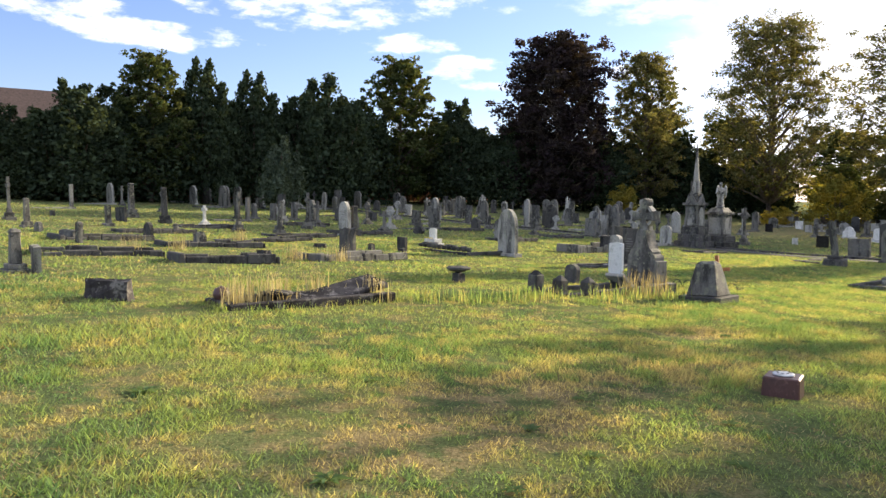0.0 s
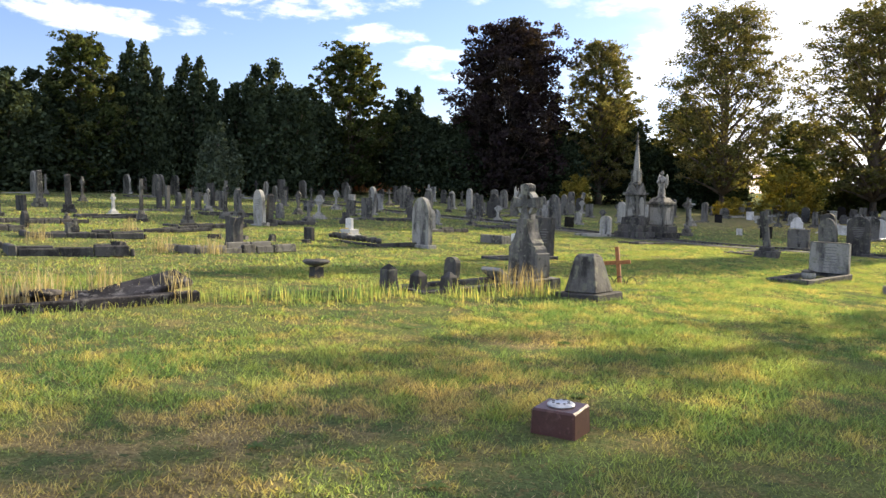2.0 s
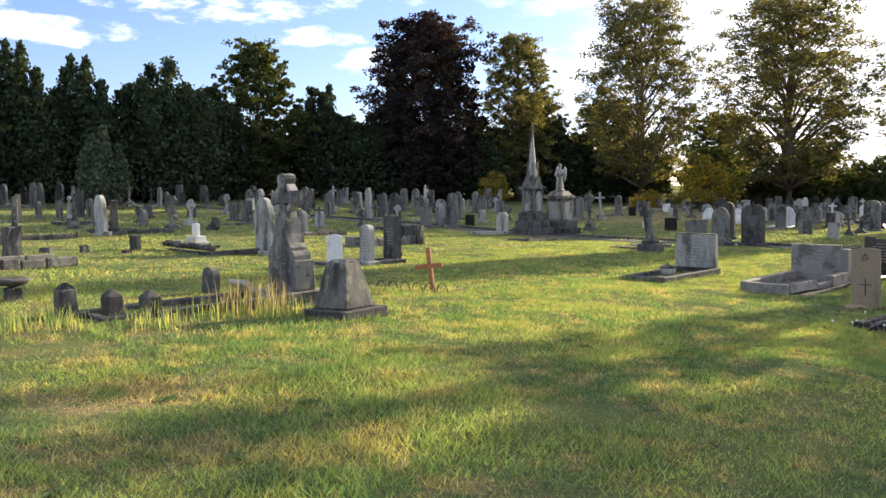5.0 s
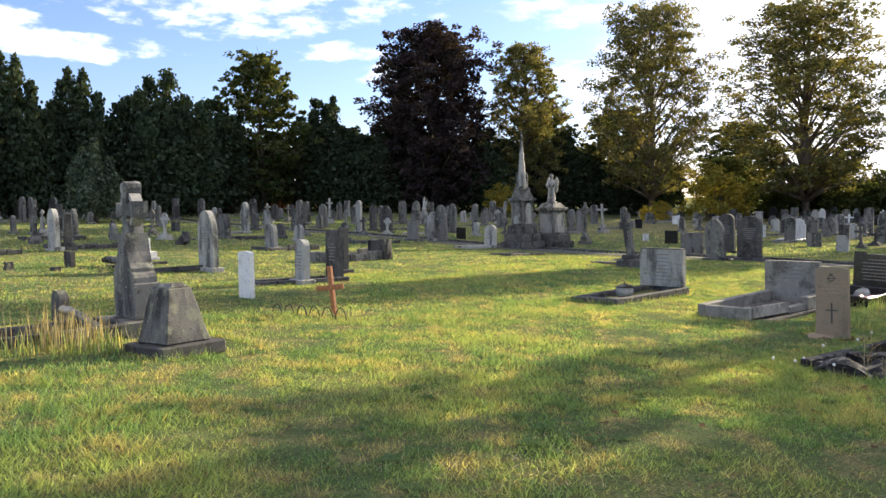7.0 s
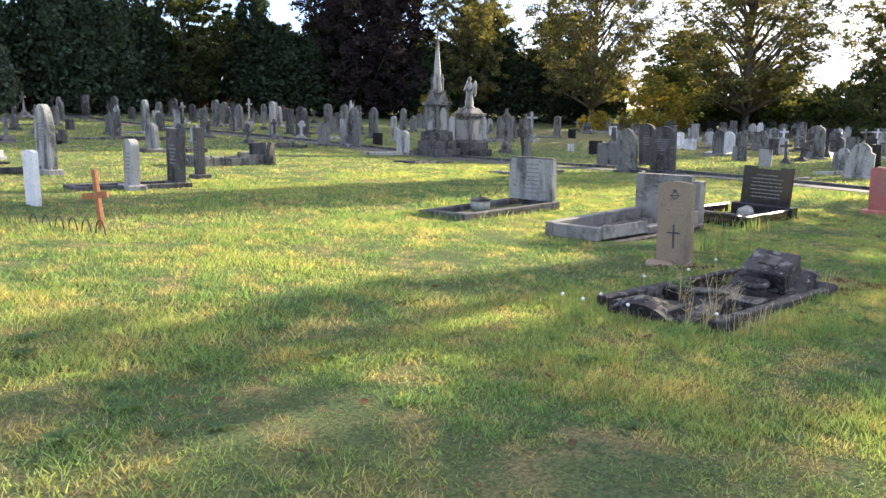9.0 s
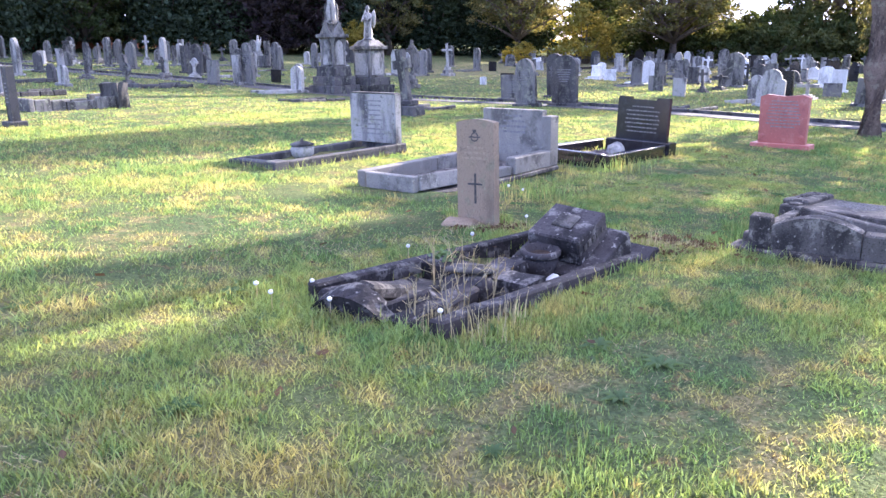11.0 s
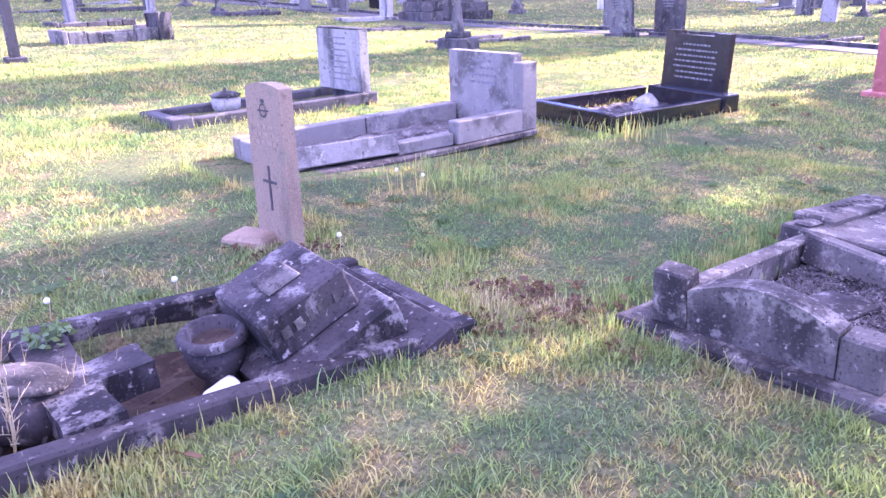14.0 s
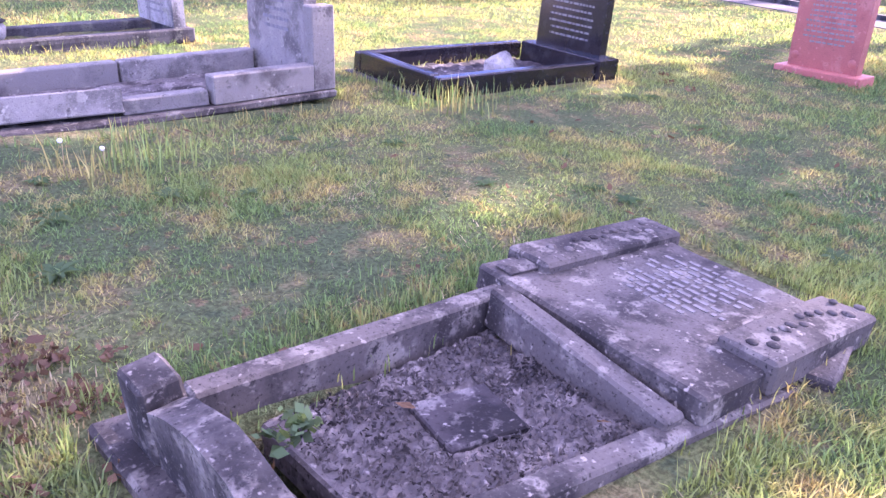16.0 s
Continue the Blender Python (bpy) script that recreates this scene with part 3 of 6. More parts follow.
for k, (tx, ty, ts, tz, tl) in enumerate(((21.6, 60.2, 0.72, 0.78, "green oak touched with gold among the yews"), (6.0, 61.0, 0.9, 0.50, ""), (74.5, 51.5, 1.0, 0.78, ""), (80.5, 46.0, 1.0, 0.74, ""), (88.0, 5.0, 1.1, 0.8, ""), (112.0, 47.0, 1.3, 0.78, "rounded green tree far beyond the graves"), (90.0, 38.0, 0.9, 0.42, ""))):
    again(oak, tx, ty, ts, tz, 1.3 * k, tl)
beech = broad_tree("copper_beech", "large copper beech with dense dark purple leaves", MAT["copper"], 17.8, 6.7, 0.8, 31, 110, 46, 0.28, lobe=14, widest=0.5)
plant(beech, 61.4, 54.6)
lime_a = broad_tree("lime_tree", "tall lime turning gold behind the monuments", MAT["lime"], 16.6, 4.6, 2.0, 41, 70, 38, 0.21)
plant(lime_a, 68.8, 48.9)
lime_b = broad_tree("lime_tree", "tall open lime with see-through autumn crown", MAT["lime"], 19.6, 6.1, 3.0, 42, 84, 42, 0.20, trunk_r=0.5, lobe=14)
plant(lime_b, 72.8, 37.4)
again(lime_b, 81.6, 26.9, 1.28, 1.02, 2.3, "wide open-crowned lime with rusty upper leaves")
again(lime_a, 97.0, 17.0, 1.4, 1.15, 1.3)
# lime placed and stretched to cast the shade band over the middle lawn
again(lime_a, 70.0, 8.4, 0.55, 1.18, 0.9)
# unseen lime added beyond the view, shaped to shade the near lawn and graves
again(lime_a, 60.0, -1.2, 0.30, 1.22, 2.1)
gold = shrub("golden_bush", "golden-leaved bush lit by low sun", MAT["gold"], 6.5, 5.5, 5.2, 51, 90, 60, 0.24)
plant(gold, 74.0, 31.5)
again(gold, 62.0, 46.5, 0.5, 0.62, 1.0)
again(gold, 67.5, 33.8, 0.4, 0.36, 2.0)
hedge = shrub("boundary_bush", "dark green boundary bush under the trees", MAT["oak"], 9.0, 5.0, 4.2, 52, 90, 60, 0.3)
plant(hedge, 86.0, 34.0)
for k, (hx, hy, hs, hz) in enumerate(((92, 28, 1.2, 1.7), (94, 21, 1.2, 1.6), (97, 13, 1.3, 1.6), (100, 4, 1.3, 1.6), (101, -6, 1.4, 1.6), (66, 58, 1.2, 1.6), (57, 64.5, 1.3, 2.0), (88, 30, 1.0, 1.2), (88, 21, 1.0, 1.1), (86, 24, 0.9, 0.9), (91, 16, 1.0, 1.0), (83, 43, 1.2, 1.6), (79, 47, 1.2, 1.7), (74, 53, 1.2, 1.7), (70, 56, 1.3, 1.6), (62, 62, 1.3, 2.0), (52, 67, 1.3, 2.0), (46, 67.5, 1.2, 2.0), (41, 67, 1.3, 2.0), (35, 67, 1.3, 1.8), (29, 66.5, 1.3, 1.8), (23, 66, 1.3, 1.5), (17, 65.5, 1.3, 1.3), (-4, 62, 1.4, 1.2))):
    again(hedge, hx, hy, hs, hz, 0.9 * k)
pine = broad_tree("sycamore", "sycamore with bare ridged trunk and russet crown", MAT["russet"], 9.6, 2.1, 3.4, 61, 30, 26, 0.16, trunk_r=0.32, lobe=7)
plant(pine, 31.8, 2.5)
pine_low = broad_tree("sycamore", "low-branched sycamore with a russet crown", MAT["russet"], 8.0, 3.0, 2.0, 62, 36, 36, 0.2, trunk_r=0.36, lobe=9)
plant(pine_low, 41.8, 1.6)


# ---- memorials in the rows ----
GROUPS = "memorials in the churchyard rows"
LOOKS = {"grey": "weathered grey stone", "pale": "pale streaked limestone", "dark": "soot-dark stone", "black": "polished black granite", "white": "white marble"}
SHAPES = {"round": "round-topped headstone", "gothic": "pointed gothic headstone", "square": "flat-topped headstone", "shoulder": "shouldered headstone", "cross": "cross memorial on a stepped base", "celtic": "wheel-headed cross on a tapered base", "pillar": "slender pedestal memorial", "urn": "small pillar with an urn", "angel": "small winged figure memorial"}
seed_count = [0]


def cross_outline(h, w, arm):
    a, z = arm / 2, h * 0.72
    return [(-a, 0), (a, 0), (a, z - a), (w / 2, z - a), (w / 2, z + a), (a, z + a), (a, h), (-a, h), (-a, z + a), (-w / 2, z + a), (-w / 2, z - a), (-a, z - a)]


def ring_bar(z, r_out, r_in, half, sides):
    """An upright ring of square section about the height z, facing -x."""
    bm = bmesh.new()
    loops = [[bm.verts.new((xx, r * math.cos(t), z + r * math.sin(t))) for t in (math.tau * k / sides for k in range(sides))] for xx, r in ((-half, r_out), (half, r_out), (half, r_in), (-half, r_in))]
    for a, b in zip(loops, loops[1:] + loops[:1]):
        for k in range(sides):
            bm.faces.new((a[k], a[(k + 1) % sides], b[(k + 1) % sides], b[k]))
    return bm


def memorial(kind, x, y, h, w, mat, lean=0.0, sink=0.04):
    seed_count[0] += 1
    rng = random.Random(seed_count[0] * 7 + 3)
    m = MAT[mat]
    state = "leaning " if abs(lean) > 3 else ""
    ob = stand("headstone" if kind in ("round", "gothic", "square", "shoulder") else "memorial", x, y, f"{state}{LOOKS[mat]} {SHAPES[kind]}" + ("" if kind in ("cross", "celtic") else " on the grass"), "gravestone", GROUPS, rng.uniform(-5, 5), lean + rng.uniform(-1.5, 1.5), rng.uniform(-2, 2), sink)
    if kind in ("round", "gothic", "square", "shoulder"):
        t = 0.055 if h < 0.7 else 0.075
        p = 0.0
        if h > 0.75:
            p = 0.14
            part("plinth", box(-t - 0.09, t + 0.09, -w / 2 - 0.1, w / 2 + 0.1, 0, p, 0.012), m, ob)
        part("stone", prism([(a, b + p) for a, b in outline(kind, w, h - p)], -t, t, 0.012), m, ob)
        if h > 0.8 and dense_rows(x, y):
            bm = bmesh.new()
            for k in range(6):
                ww = w * rng.uniform(0.3, 0.62)
                z = h * 0.72 - k * 0.07
                box(-t - 0.004, -t + 0.002, -ww / 2, ww / 2, z, z + 0.022, 0, 0, bm)
            tagged(part("inscription", bm, MAT["letter"], ob, "worn cut lines of lettering"), kind="stuff")
        if h > 1.0 and rng.random() < 0.45:
            bm = box(-1.9, -t - 0.1, -w / 2 - 0.08, -w / 2 + 0.03, 0, 0.14, 0.012)
            part("kerb", bm, m, ob)
            part("kerb", box(-1.9, -t - 0.1, w / 2 - 0.03, w / 2 + 0.08, 0, 0.14, 0.012), m, ob)
            part("kerb", box(-2.02, -1.9, -w / 2 - 0.08, w / 2 + 0.08, 0, 0.14, 0.012), m, ob)
    elif kind in ("cross", "celtic"):
        b = max(w * 0.9, 0.42)
        part("base", box(-b / 2, b / 2, -b / 2, b / 2, 0, h * 0.10, 0.012), m, ob)
        part("step", box(-b * 0.36, b * 0.36, -b * 0.36, b * 0.36, h * 0.10, h * 0.20, 0.012), m, ob)
        part("step", box(-b * 0.24, b * 0.24, -b * 0.24, b * 0.24, h * 0.20, h * 0.29, 0.012, 0.02), m, ob)
        cw = max(w, 0.36)
        part("cross", prism([(a, c + h * 0.29) for a, c in cross_outline(h * 0.71, cw, 0.12)], -0.05, 0.05, 0.01), m, ob)
        if kind == "celtic":
            bm = ring_bar(h * 0.29 + h * 0.71 * 0.72, cw * 0.40, cw * 0.272, 0.035, 20)
            part("wheel", bm, m, ob)
    elif kind in ("pillar", "urn"):
        b = max(w * 0.75, 0.2)
        part("base", box(-b * 0.9, b * 0.9, -b * 0.9, b * 0.9, 0, h * 0.14, 0.012), m, ob)
        part("step", box(-b * 0.68, b * 0.68, -b * 0.68, b * 0.68, h * 0.14, h * 0.26, 0.012), m, ob)
        top = h if kind == "pillar" else h * 0.72
        part("shaft", box(-b * 0.42, b * 0.42, -b * 0.42, b * 0.42, h * 0.26, top, 0.012, b * 0.08), m, ob)
        if kind == "urn":
            s = h * 0.28
            part("urn", lathe(((b * 0.2, top), (b * 0.25, top + s * 0.1), (b * 0.14, top + s * 0.2), (b * 0.42, top + s * 0.6), (b * 0.36, top + s * 0.75), (b * 0.2, top + s * 0.85), (0.02, top + s)), 12), m, ob, smooth=True)
        else:
            part("cap", box(-b * 0.46, b * 0.46, -b * 0.46, b * 0.46, top, top + 0.06, 0.01, 0.05), m, ob)
    else:
        part("base", box(-0.28, 0.28, -0.28, 0.28, 0, h * 0.25, 0.012), m, ob)
        part("step", box(-0.2, 0.2, -0.2, 0.2, h * 0.25, h * 0.48, 0.012, 0.03), m, ob)
        bm = lathe(((0.14, h * 0.48), (0.15, h * 0.55), (0.10, h * 0.75), (0.12, h * 0.84), (0.05, h * 0.88), (0.065, h * 0.94), (0.02, h)), 10)
        for s in (-1, 1):
            prism([(s * 0.05, h * 0.7), (s * 0.24, h * 0.95), (s * 0.22, h * 0.72), (s * 0.1, h * 0.6)], 0.06, 0.09, 0, bm)
        part("figure", bm, m, ob, "plain winged figure", True)
    return ob


def dense_rows(x, y):
    return x < 40 and y < 30


memorial("cross", 13.16, 27.59, 1.57, 0.42, "grey")
memorial("round", 25.25, 61.27, 1.41, 1.15, "pale")
memorial("round", 25.50, 58.90, 1.38, 1.15, "dark")
memorial("square", 18.42, 38.75, 0.94, 0.40, "dark")
memorial("square", 17.75, 36.17, 1.26, 0.25, "grey")
memorial("gothic", 25.25, 54.89, 1.61, 1.15, "grey")
memorial("round", 27.67, 58.18, 1.53, 1.15, "grey")
memorial("pillar", 14.73, 27.30, 1.23, 0.28, "grey")
memorial("round", 19.61, 39.15, 0.88, 0.55, "grey")
memorial("square", 20.03, 37.79, 0.95, 0.48, "grey")
memorial("urn", 20.13, 36.88, 1.20, 0.30, "pale")
memorial("celtic", 17.87, 30.55, 1.66, 0.39, "grey")
memorial("shoulder", 20.93, 35.26, 1.27, 0.52, "grey")
memorial("gothic", 17.08, 26.22, 1.41, 0.64, "pale", -6)
memorial("pillar", 17.51, 26.28, 1.19, 0.35, "dark")
memorial("cross", 30.78, 53.84, 1.67, 0.71, "pale")
memorial("square", 35.62, 55.86, 1.55, 0.96, "grey")
memorial("round", 37.98, 56.40, 1.51, 0.96, "grey")
memorial("cross", 34.00, 48.93, 1.20, 0.40, "grey")
memorial("round", 44.24, 59.12, 1.41, 0.90, "grey")
memorial("square", 35.93, 46.55, 0.84, 0.67, "pale")
memorial("gothic", 29.69, 35.90, 1.66, 0.54, "pale", 5)
memorial("cross", 33.42, 56.08, 1.38, 0.65, "dark")
memorial("square", 27.42, 39.11, 0.54, 0.73, "dark")
memorial("square", 22.84, 28.82, 0.51, 0.44, "dark")
memorial("square", 15.52, 20.42, 0.45, 0.39, "dark")
memorial("gothic", 18.08, 18.08, 1.58, 0.79, "pale")
memorial("round", 23.96, 24.42, 0.97, 0.65, "pale")
memorial("round", 38.23, 43.41, 1.69, 0.76, "grey")
memorial("round", 39.69, 44.59, 1.56, 0.51, "grey")
memorial("gothic", 37.82, 40.20, 1.50, 0.69, "grey")
memorial("cross", 41.06, 43.97, 1.81, 0.59, "pale")
memorial("cross", 39.14, 39.65, 1.12, 0.41, "grey")
memorial("gothic", 36.03, 34.39, 1.82, 0.41, "pale")
memorial("square", 42.05, 42.58, 1.25, 0.29, "grey")
memorial("square", 18.83, 13.81, 1.17, 0.51, "dark")
memorial("square", 20.25, 15.31, 1.17, 0.22, "dark")
memorial("round", 17.80, 13.56, 0.98, 0.37, "pale")
memorial("gothic", 37.07, 33.26, 1.56, 0.94, "dark")
memorial("round", 45.89, 41.70, 1.67, 0.66, "grey")
memorial("gothic", 49.27, 43.91, 1.61, 0.83, "grey")
memorial("square", 33.68, 27.37, 1.06, 0.67, "grey")
memorial("angel", 46.75, 40.37, 1.98, 0.61, "pale")
memorial("square", 47.86, 40.76, 1.61, 0.47, "grey")
memorial("square", 34.90, 27.31, 1.27, 0.43, "pale")
memorial("gothic", 35.12, 26.82, 1.79, 0.66, "grey")
memorial("shoulder", 40.69, 31.59, 1.71, 0.62, "grey")
memorial("square", 37.16, 27.52, 0.61, 0.61, "black")
memorial("round", 34.44, 23.08, 1.04, 0.61, "pale")
memorial("gothic", 48.35, 36.90, 1.58, 0.53, "grey")
memorial("round", 58.54, 44.28, 1.55, 0.67, "grey")
memorial("square", 59.37, 43.79, 1.51, 0.28, "pale", 10)
memorial("round", 47.96, 27.77, 1.45, 0.51, "grey")
memorial("celtic", 40.03, 21.88, 2.07, 0.55, "grey")
memorial("round", 58.79, 34.11, 1.52, 0.60, "grey")
memorial("cross", 49.31, 27.04, 1.82, 0.70, "pale")
memorial("square", 44.21, 21.04, 0.41, 0.30, "white")
memorial("square", 43.30, 19.09, 0.69, 0.63, "black")
memorial("square", 36.79, 14.58, 0.93, 0.94, "grey")
memorial("pillar", 54.16, 24.37, 0.97, 0.41, "grey")
memorial("gothic", 33.85, 12.18, 1.46, 0.68, "grey", -2)
memorial("round", 39.36, 14.36, 1.66, 0.64, "dark")
memorial("round", 34.89, 11.47, 1.57, 0.85, "dark", 1)
memorial("square", 65.68, 21.59, 1.01, 0.73, "pale")
memorial("round", 68.12, 21.79, 0.88, 0.62, "grey")
memorial("square", 47.13, 13.72, 0.70, 0.65, "grey")
memorial("square", 44.19, 11.50, 0.75, 0.50, "pale")
memorial("shoulder", 41.07, 7.12, 1.27, 0.89, "pale")
memorial("round", 53.94, 12.46, 1.75, 0.88, "grey")
memorial("round", 61.83, 15.74, 1.85, 0.55, "grey")
memorial("round", 50.54, 16.20, 1.31, 0.52, "grey")
memorial("square", 52.21, 15.67, 1.16, 0.59, "grey")
memorial("gothic", 44.17, 35.38, 1.46, 0.54, "grey")
memorial("gothic", 51.13, 29.97, 1.44, 0.54, "dark")
memorial("round", 55.81, 29.67, 1.50, 0.47, "grey")
memorial("square", 56.58, 28.95, 0.65, 0.56, "black")
memorial("cross", 6.47, 32.85, 1.68, 0.32, "grey")
memorial("pillar", 6.03, 28.04, 0.94, 0.28, "grey")
memorial("round", 5.88, 25.92, 0.34, 0.58, "grey")
memorial("pillar", 2.79, 13.81, 0.67, 0.28, "grey")
memorial("square", 3.08, 13.75, 0.47, 0.27, "pale", 8)
memorial("square", 12.22, 46.36, 1.41, 0.30, "pale", -5)
memorial("gothic", 16.89, 54.75, 1.49, 1.15, "pale")
memorial("cross", 17.16, 53.30, 1.35, 0.47, "grey")
memorial("pillar", 12.65, 37.93, 1.61, 0.40, "grey", -4)
memorial("square", 9.15, 37.79, 0.28, 0.64, "dark")
memorial("round", 5.72, 21.10, 0.58, 0.25, "grey")
memorial("square", 10.91, 33.97, 0.65, 1.15, "dark")
memorial("square", 9.23, 30.20, 0.80, 0.31, "grey")
memorial("round", 8.46, 23.91, 0.50, 0.74, "dark")
memorial("pillar", 12.32, 32.79, 1.51, 0.36, "dark")
memorial("celtic", 16.63, 44.70, 1.40, 0.49, "grey")
memorial("cross", 13.94, 32.51, 0.88, 0.37, "white")
memorial("urn", 10.37, 26.57, 0.37, 0.28, "grey")
memorial("round", 24.02, 58.02, 1.47, 1.15, "pale")
memorial("round", 24.19, 53.26, 1.63, 1.15, "grey")

# ---- crowded far rows on the gentle slope ----
def far_rows():
    rng = random.Random(77)
    kinds = ("round", "square", "square", "gothic", "shoulder", "round", "cross", "pillar")
    for k in range(225):
        row, seat = divmod(k, 15)
        x = 44.0 + row * 3.4 + rng.uniform(-0.7, 0.7)
        y = 2.5 + seat * 2.1 + rng.uniform(-0.6, 0.6) + row * 0.5
        if y > 9 + row * 4.2 or (48 < x < 52 and 14 < y < 19):
            continue
        if (x - 74) ** 2 + (y - 31) ** 2 < 14 or (x - 73) ** 2 + (y - 37) ** 2 < 6 or (x - 60) ** 2 + (y - 6.5) ** 2 < 3:
            continue
        memorial(rng.choice(kinds), x, y, rng.uniform(0.6, 1.35), rng.uniform(0.5, 0.85), rng.choice(("grey", "pale", "grey", "dark", "pale", "white", "black")), rng.uniform(-3, 3))


far_rows()


def middle_rows():
    """The older, denser rows under the evergreens."""
    rng = random.Random(41)
    taken = [o.location.copy() for o in bpy.data.objects if o.get("group") == GROUPS]
    kinds = ("round", "gothic", "square", "shoulder", "cross", "pillar", "round", "celtic")
    for k in range(150):
        row, seat = divmod(k, 15)
        x = 18.0 + seat * 2.4 + row * 1.2 + rng.uniform(-0.8, 0.8)
        y = 29.0 + row * 3.0 + rng.uniform(-0.7, 0.7)
        if x > 62 or (x > 50 and y > 46) or x + 40 < y or any((p.x - x) ** 2 + (p.y - y) ** 2 < 2.2 for p in taken) or rng.random() < 0.35:
            continue
        memorial(rng.choice(kinds), x, y, rng.uniform(0.7, 1.45), rng.uniform(0.45, 0.75), rng.choice(("grey", "grey", "dark", "pale")), rng.uniform(-4, 4))


middle_rows()


# ---- graves beside the walk ----
def kerb_set(ob, x0, x1, y0, y1, w, h, mat, foot=True, head=False, lift=0.0):
    part("kerb", rough(box(x0, x1, y0, y0 + w, 0, h, 0.014), 0.008), mat, ob)
    part("kerb", rough(box(x0, x1, y1 - w, y1, 0, h * 0.96 + lift, 0.014), 0.008), mat, ob)
    if foot:
        part("kerb", rough(box(x0 - 0.003, x0 + w, y0 + w + 0.004, y1 - w - 0.004, 0, h * 1.03, 0.014), 0.008), mat, ob)
    if head:
        part("kerb", rough(box(x1 - w, x1 + 0.003, y0 + w + 0.004, y1 - w - 0.004, 0, h, 0.014), 0.008), mat, ob)


def bed(ob, name, x0, x1, y0, y1, z, mat, seed, rough=0.02, n=16, label=""):
    rng, bm = random.Random(seed), bmesh.new()
    g = [[bm.verts.new((x0 + (x1 - x0) * i / n, y0 + (y1 - y0) * j / n, z + rng.uniform(-rough, rough))) for j in range(n + 1)] for i in range(n + 1)]
    for i in range(n):
        for j in range(n):
            bm.faces.new((g[i][j], g[i + 1][j], g[i + 1][j + 1], g[i][j + 1]))
    return part(name, bm, mat, ob, label)


def letter_rows(ob, x, y0, y1, z0, rows, pitch, high, mat, seed, name="inscription", flat=None):
    """Illegible lines of lettering as short bars; flat: the lines lie on a slab of that height."""
    rng, bm = random.Random(seed), bmesh.new()
    mid, half = (y0 + y1) / 2, (y1 - y0) / 2
    for k in range(rows):
        reach = half * rng.uniform(0.55, 1.0)
        y = mid - reach
        while y < mid + reach:
            w = rng.uniform(0.02, 0.07)
            if flat is None:
                box(x - 0.003, x + 0.003, y, min(y + w, mid + reach), z0 - k * pitch - high, z0 - k * pitch, 0, 0, bm)
            else:
                box(z0 + k * pitch, z0 + k * pitch + high, y, min(y + w, mid + reach), flat - 0.003, flat + 0.003, 0, 0, bm)
            y += w + 0.014
    return tagged(part(name, bm, mat, ob, "worn rows of small lettering"), kind="stuff")


# toppled dark granite grave
wreck = stand("collapsed_grave", 17.5, 2.32, "collapsed dark granite kerbed grave with toppled tiers", "grave", turn=-2, tip=3.0, sink=0.14)
S = MAT["slate"]
kerb_set(wreck, -1.25, 1.3, -0.62, 0.42, 0.10, 0.21, S, foot=False, head=True, lift=0.03)
bed(wreck, "soil", -1.14, 1.19, -0.515, 0.315, -0.005, MAT["soil"], 4, 0.02, label="dark soil with dead leaves")
tier = Matrix.Translation((0.78, -0.21, -0.10)) @ Matrix.Rotation(radians(-24), 4, "Y") @ Matrix.Rotation(radians(4), 4, "X") @ Matrix.Scale(1.15, 4)
part("lower_tier", rough(box(-0.37, 0.40, -0.38, 0.38, -0.05, 0.18, 0.012, 0.004, m=tier), 0.006), S, wreck)
part("middle_tier", rough(box(-0.275, 0.275, -0.28, 0.28, 0.182, 0.355, 0.012, 0.004, m=tier), 0.006), S, wreck)
part("upper_tier", rough(box(-0.18, 0.18, -0.18, 0.18, 0.357, 0.53, 0.012, 0.004, m=tier), 0.006), S, wreck)
part("socket", box(-0.07, 0.07, -0.07, 0.07, 0.531, 0.548, 0.006, 0.01, m=tier), MAT["ledger"], wreck, "broken pale socket bed")
for z, x, yy in ((0.27, -0.278, 0.2), (0.45, -0.178, 0.12)):
    bm, rng = bmesh.new(), random.Random(9)
    y = -yy
    while y < yy:
        w = rng.uniform(0.02, 0.05)
        box(y, y + w, x - 0.004, x + 0.002, z - 0.02, z + 0.02, 0, 0, bm, tier)
        y += w + 0.02
    tagged(part("inscription", bm, MAT["ledger"], wreck, "worn raised letters, not readable"), kind="stuff")
bm = prism([(0.30 * math.cos(t), 0.30 * math.sin(t)) for t in (math.pi * k / 12 for k in range(13))], -0.075, 0.075, 0.014)
bmesh.ops.transform(bm, matrix=Matrix.Translation((-1.22, 0.02, -0.03)) @ Matrix.Rotation(radians(-14), 4, "Y") @ Matrix.Rotation(radians(12), 4, "Z"), verts=bm.verts)
part("arched_end", rough(bm, 0.022), S, wreck, "tilted half-round end block")
part("broken_end", rough(box(-1.50, -1.28, 0.10, 0.32, -0.06, 0.06, 0.03, 0.03), 0.022), MAT["ledger"], wreck, "lichened broken fragment")
sl = Matrix.Translation((-0.62, 0.06, 0.11)) @ Matrix.Rotation(radians(9), 4, "Z") @ Matrix.Rotation(radians(-8), 4, "X")
part("broken_slab", rough(box(-0.36, 0.28, -0.10, 0.20, -0.03, 0.035, 0.012, m=sl), 0.022), MAT["ledger"], wreck)
beam = Matrix.Translation((-0.86, -0.27, 0.13)) @ Matrix.Rotation(radians(5), 4, "Z") @ Matrix.Rotation(radians(-4), 4, "Y") @ Matrix.Rotation(radians(18), 4, "X")
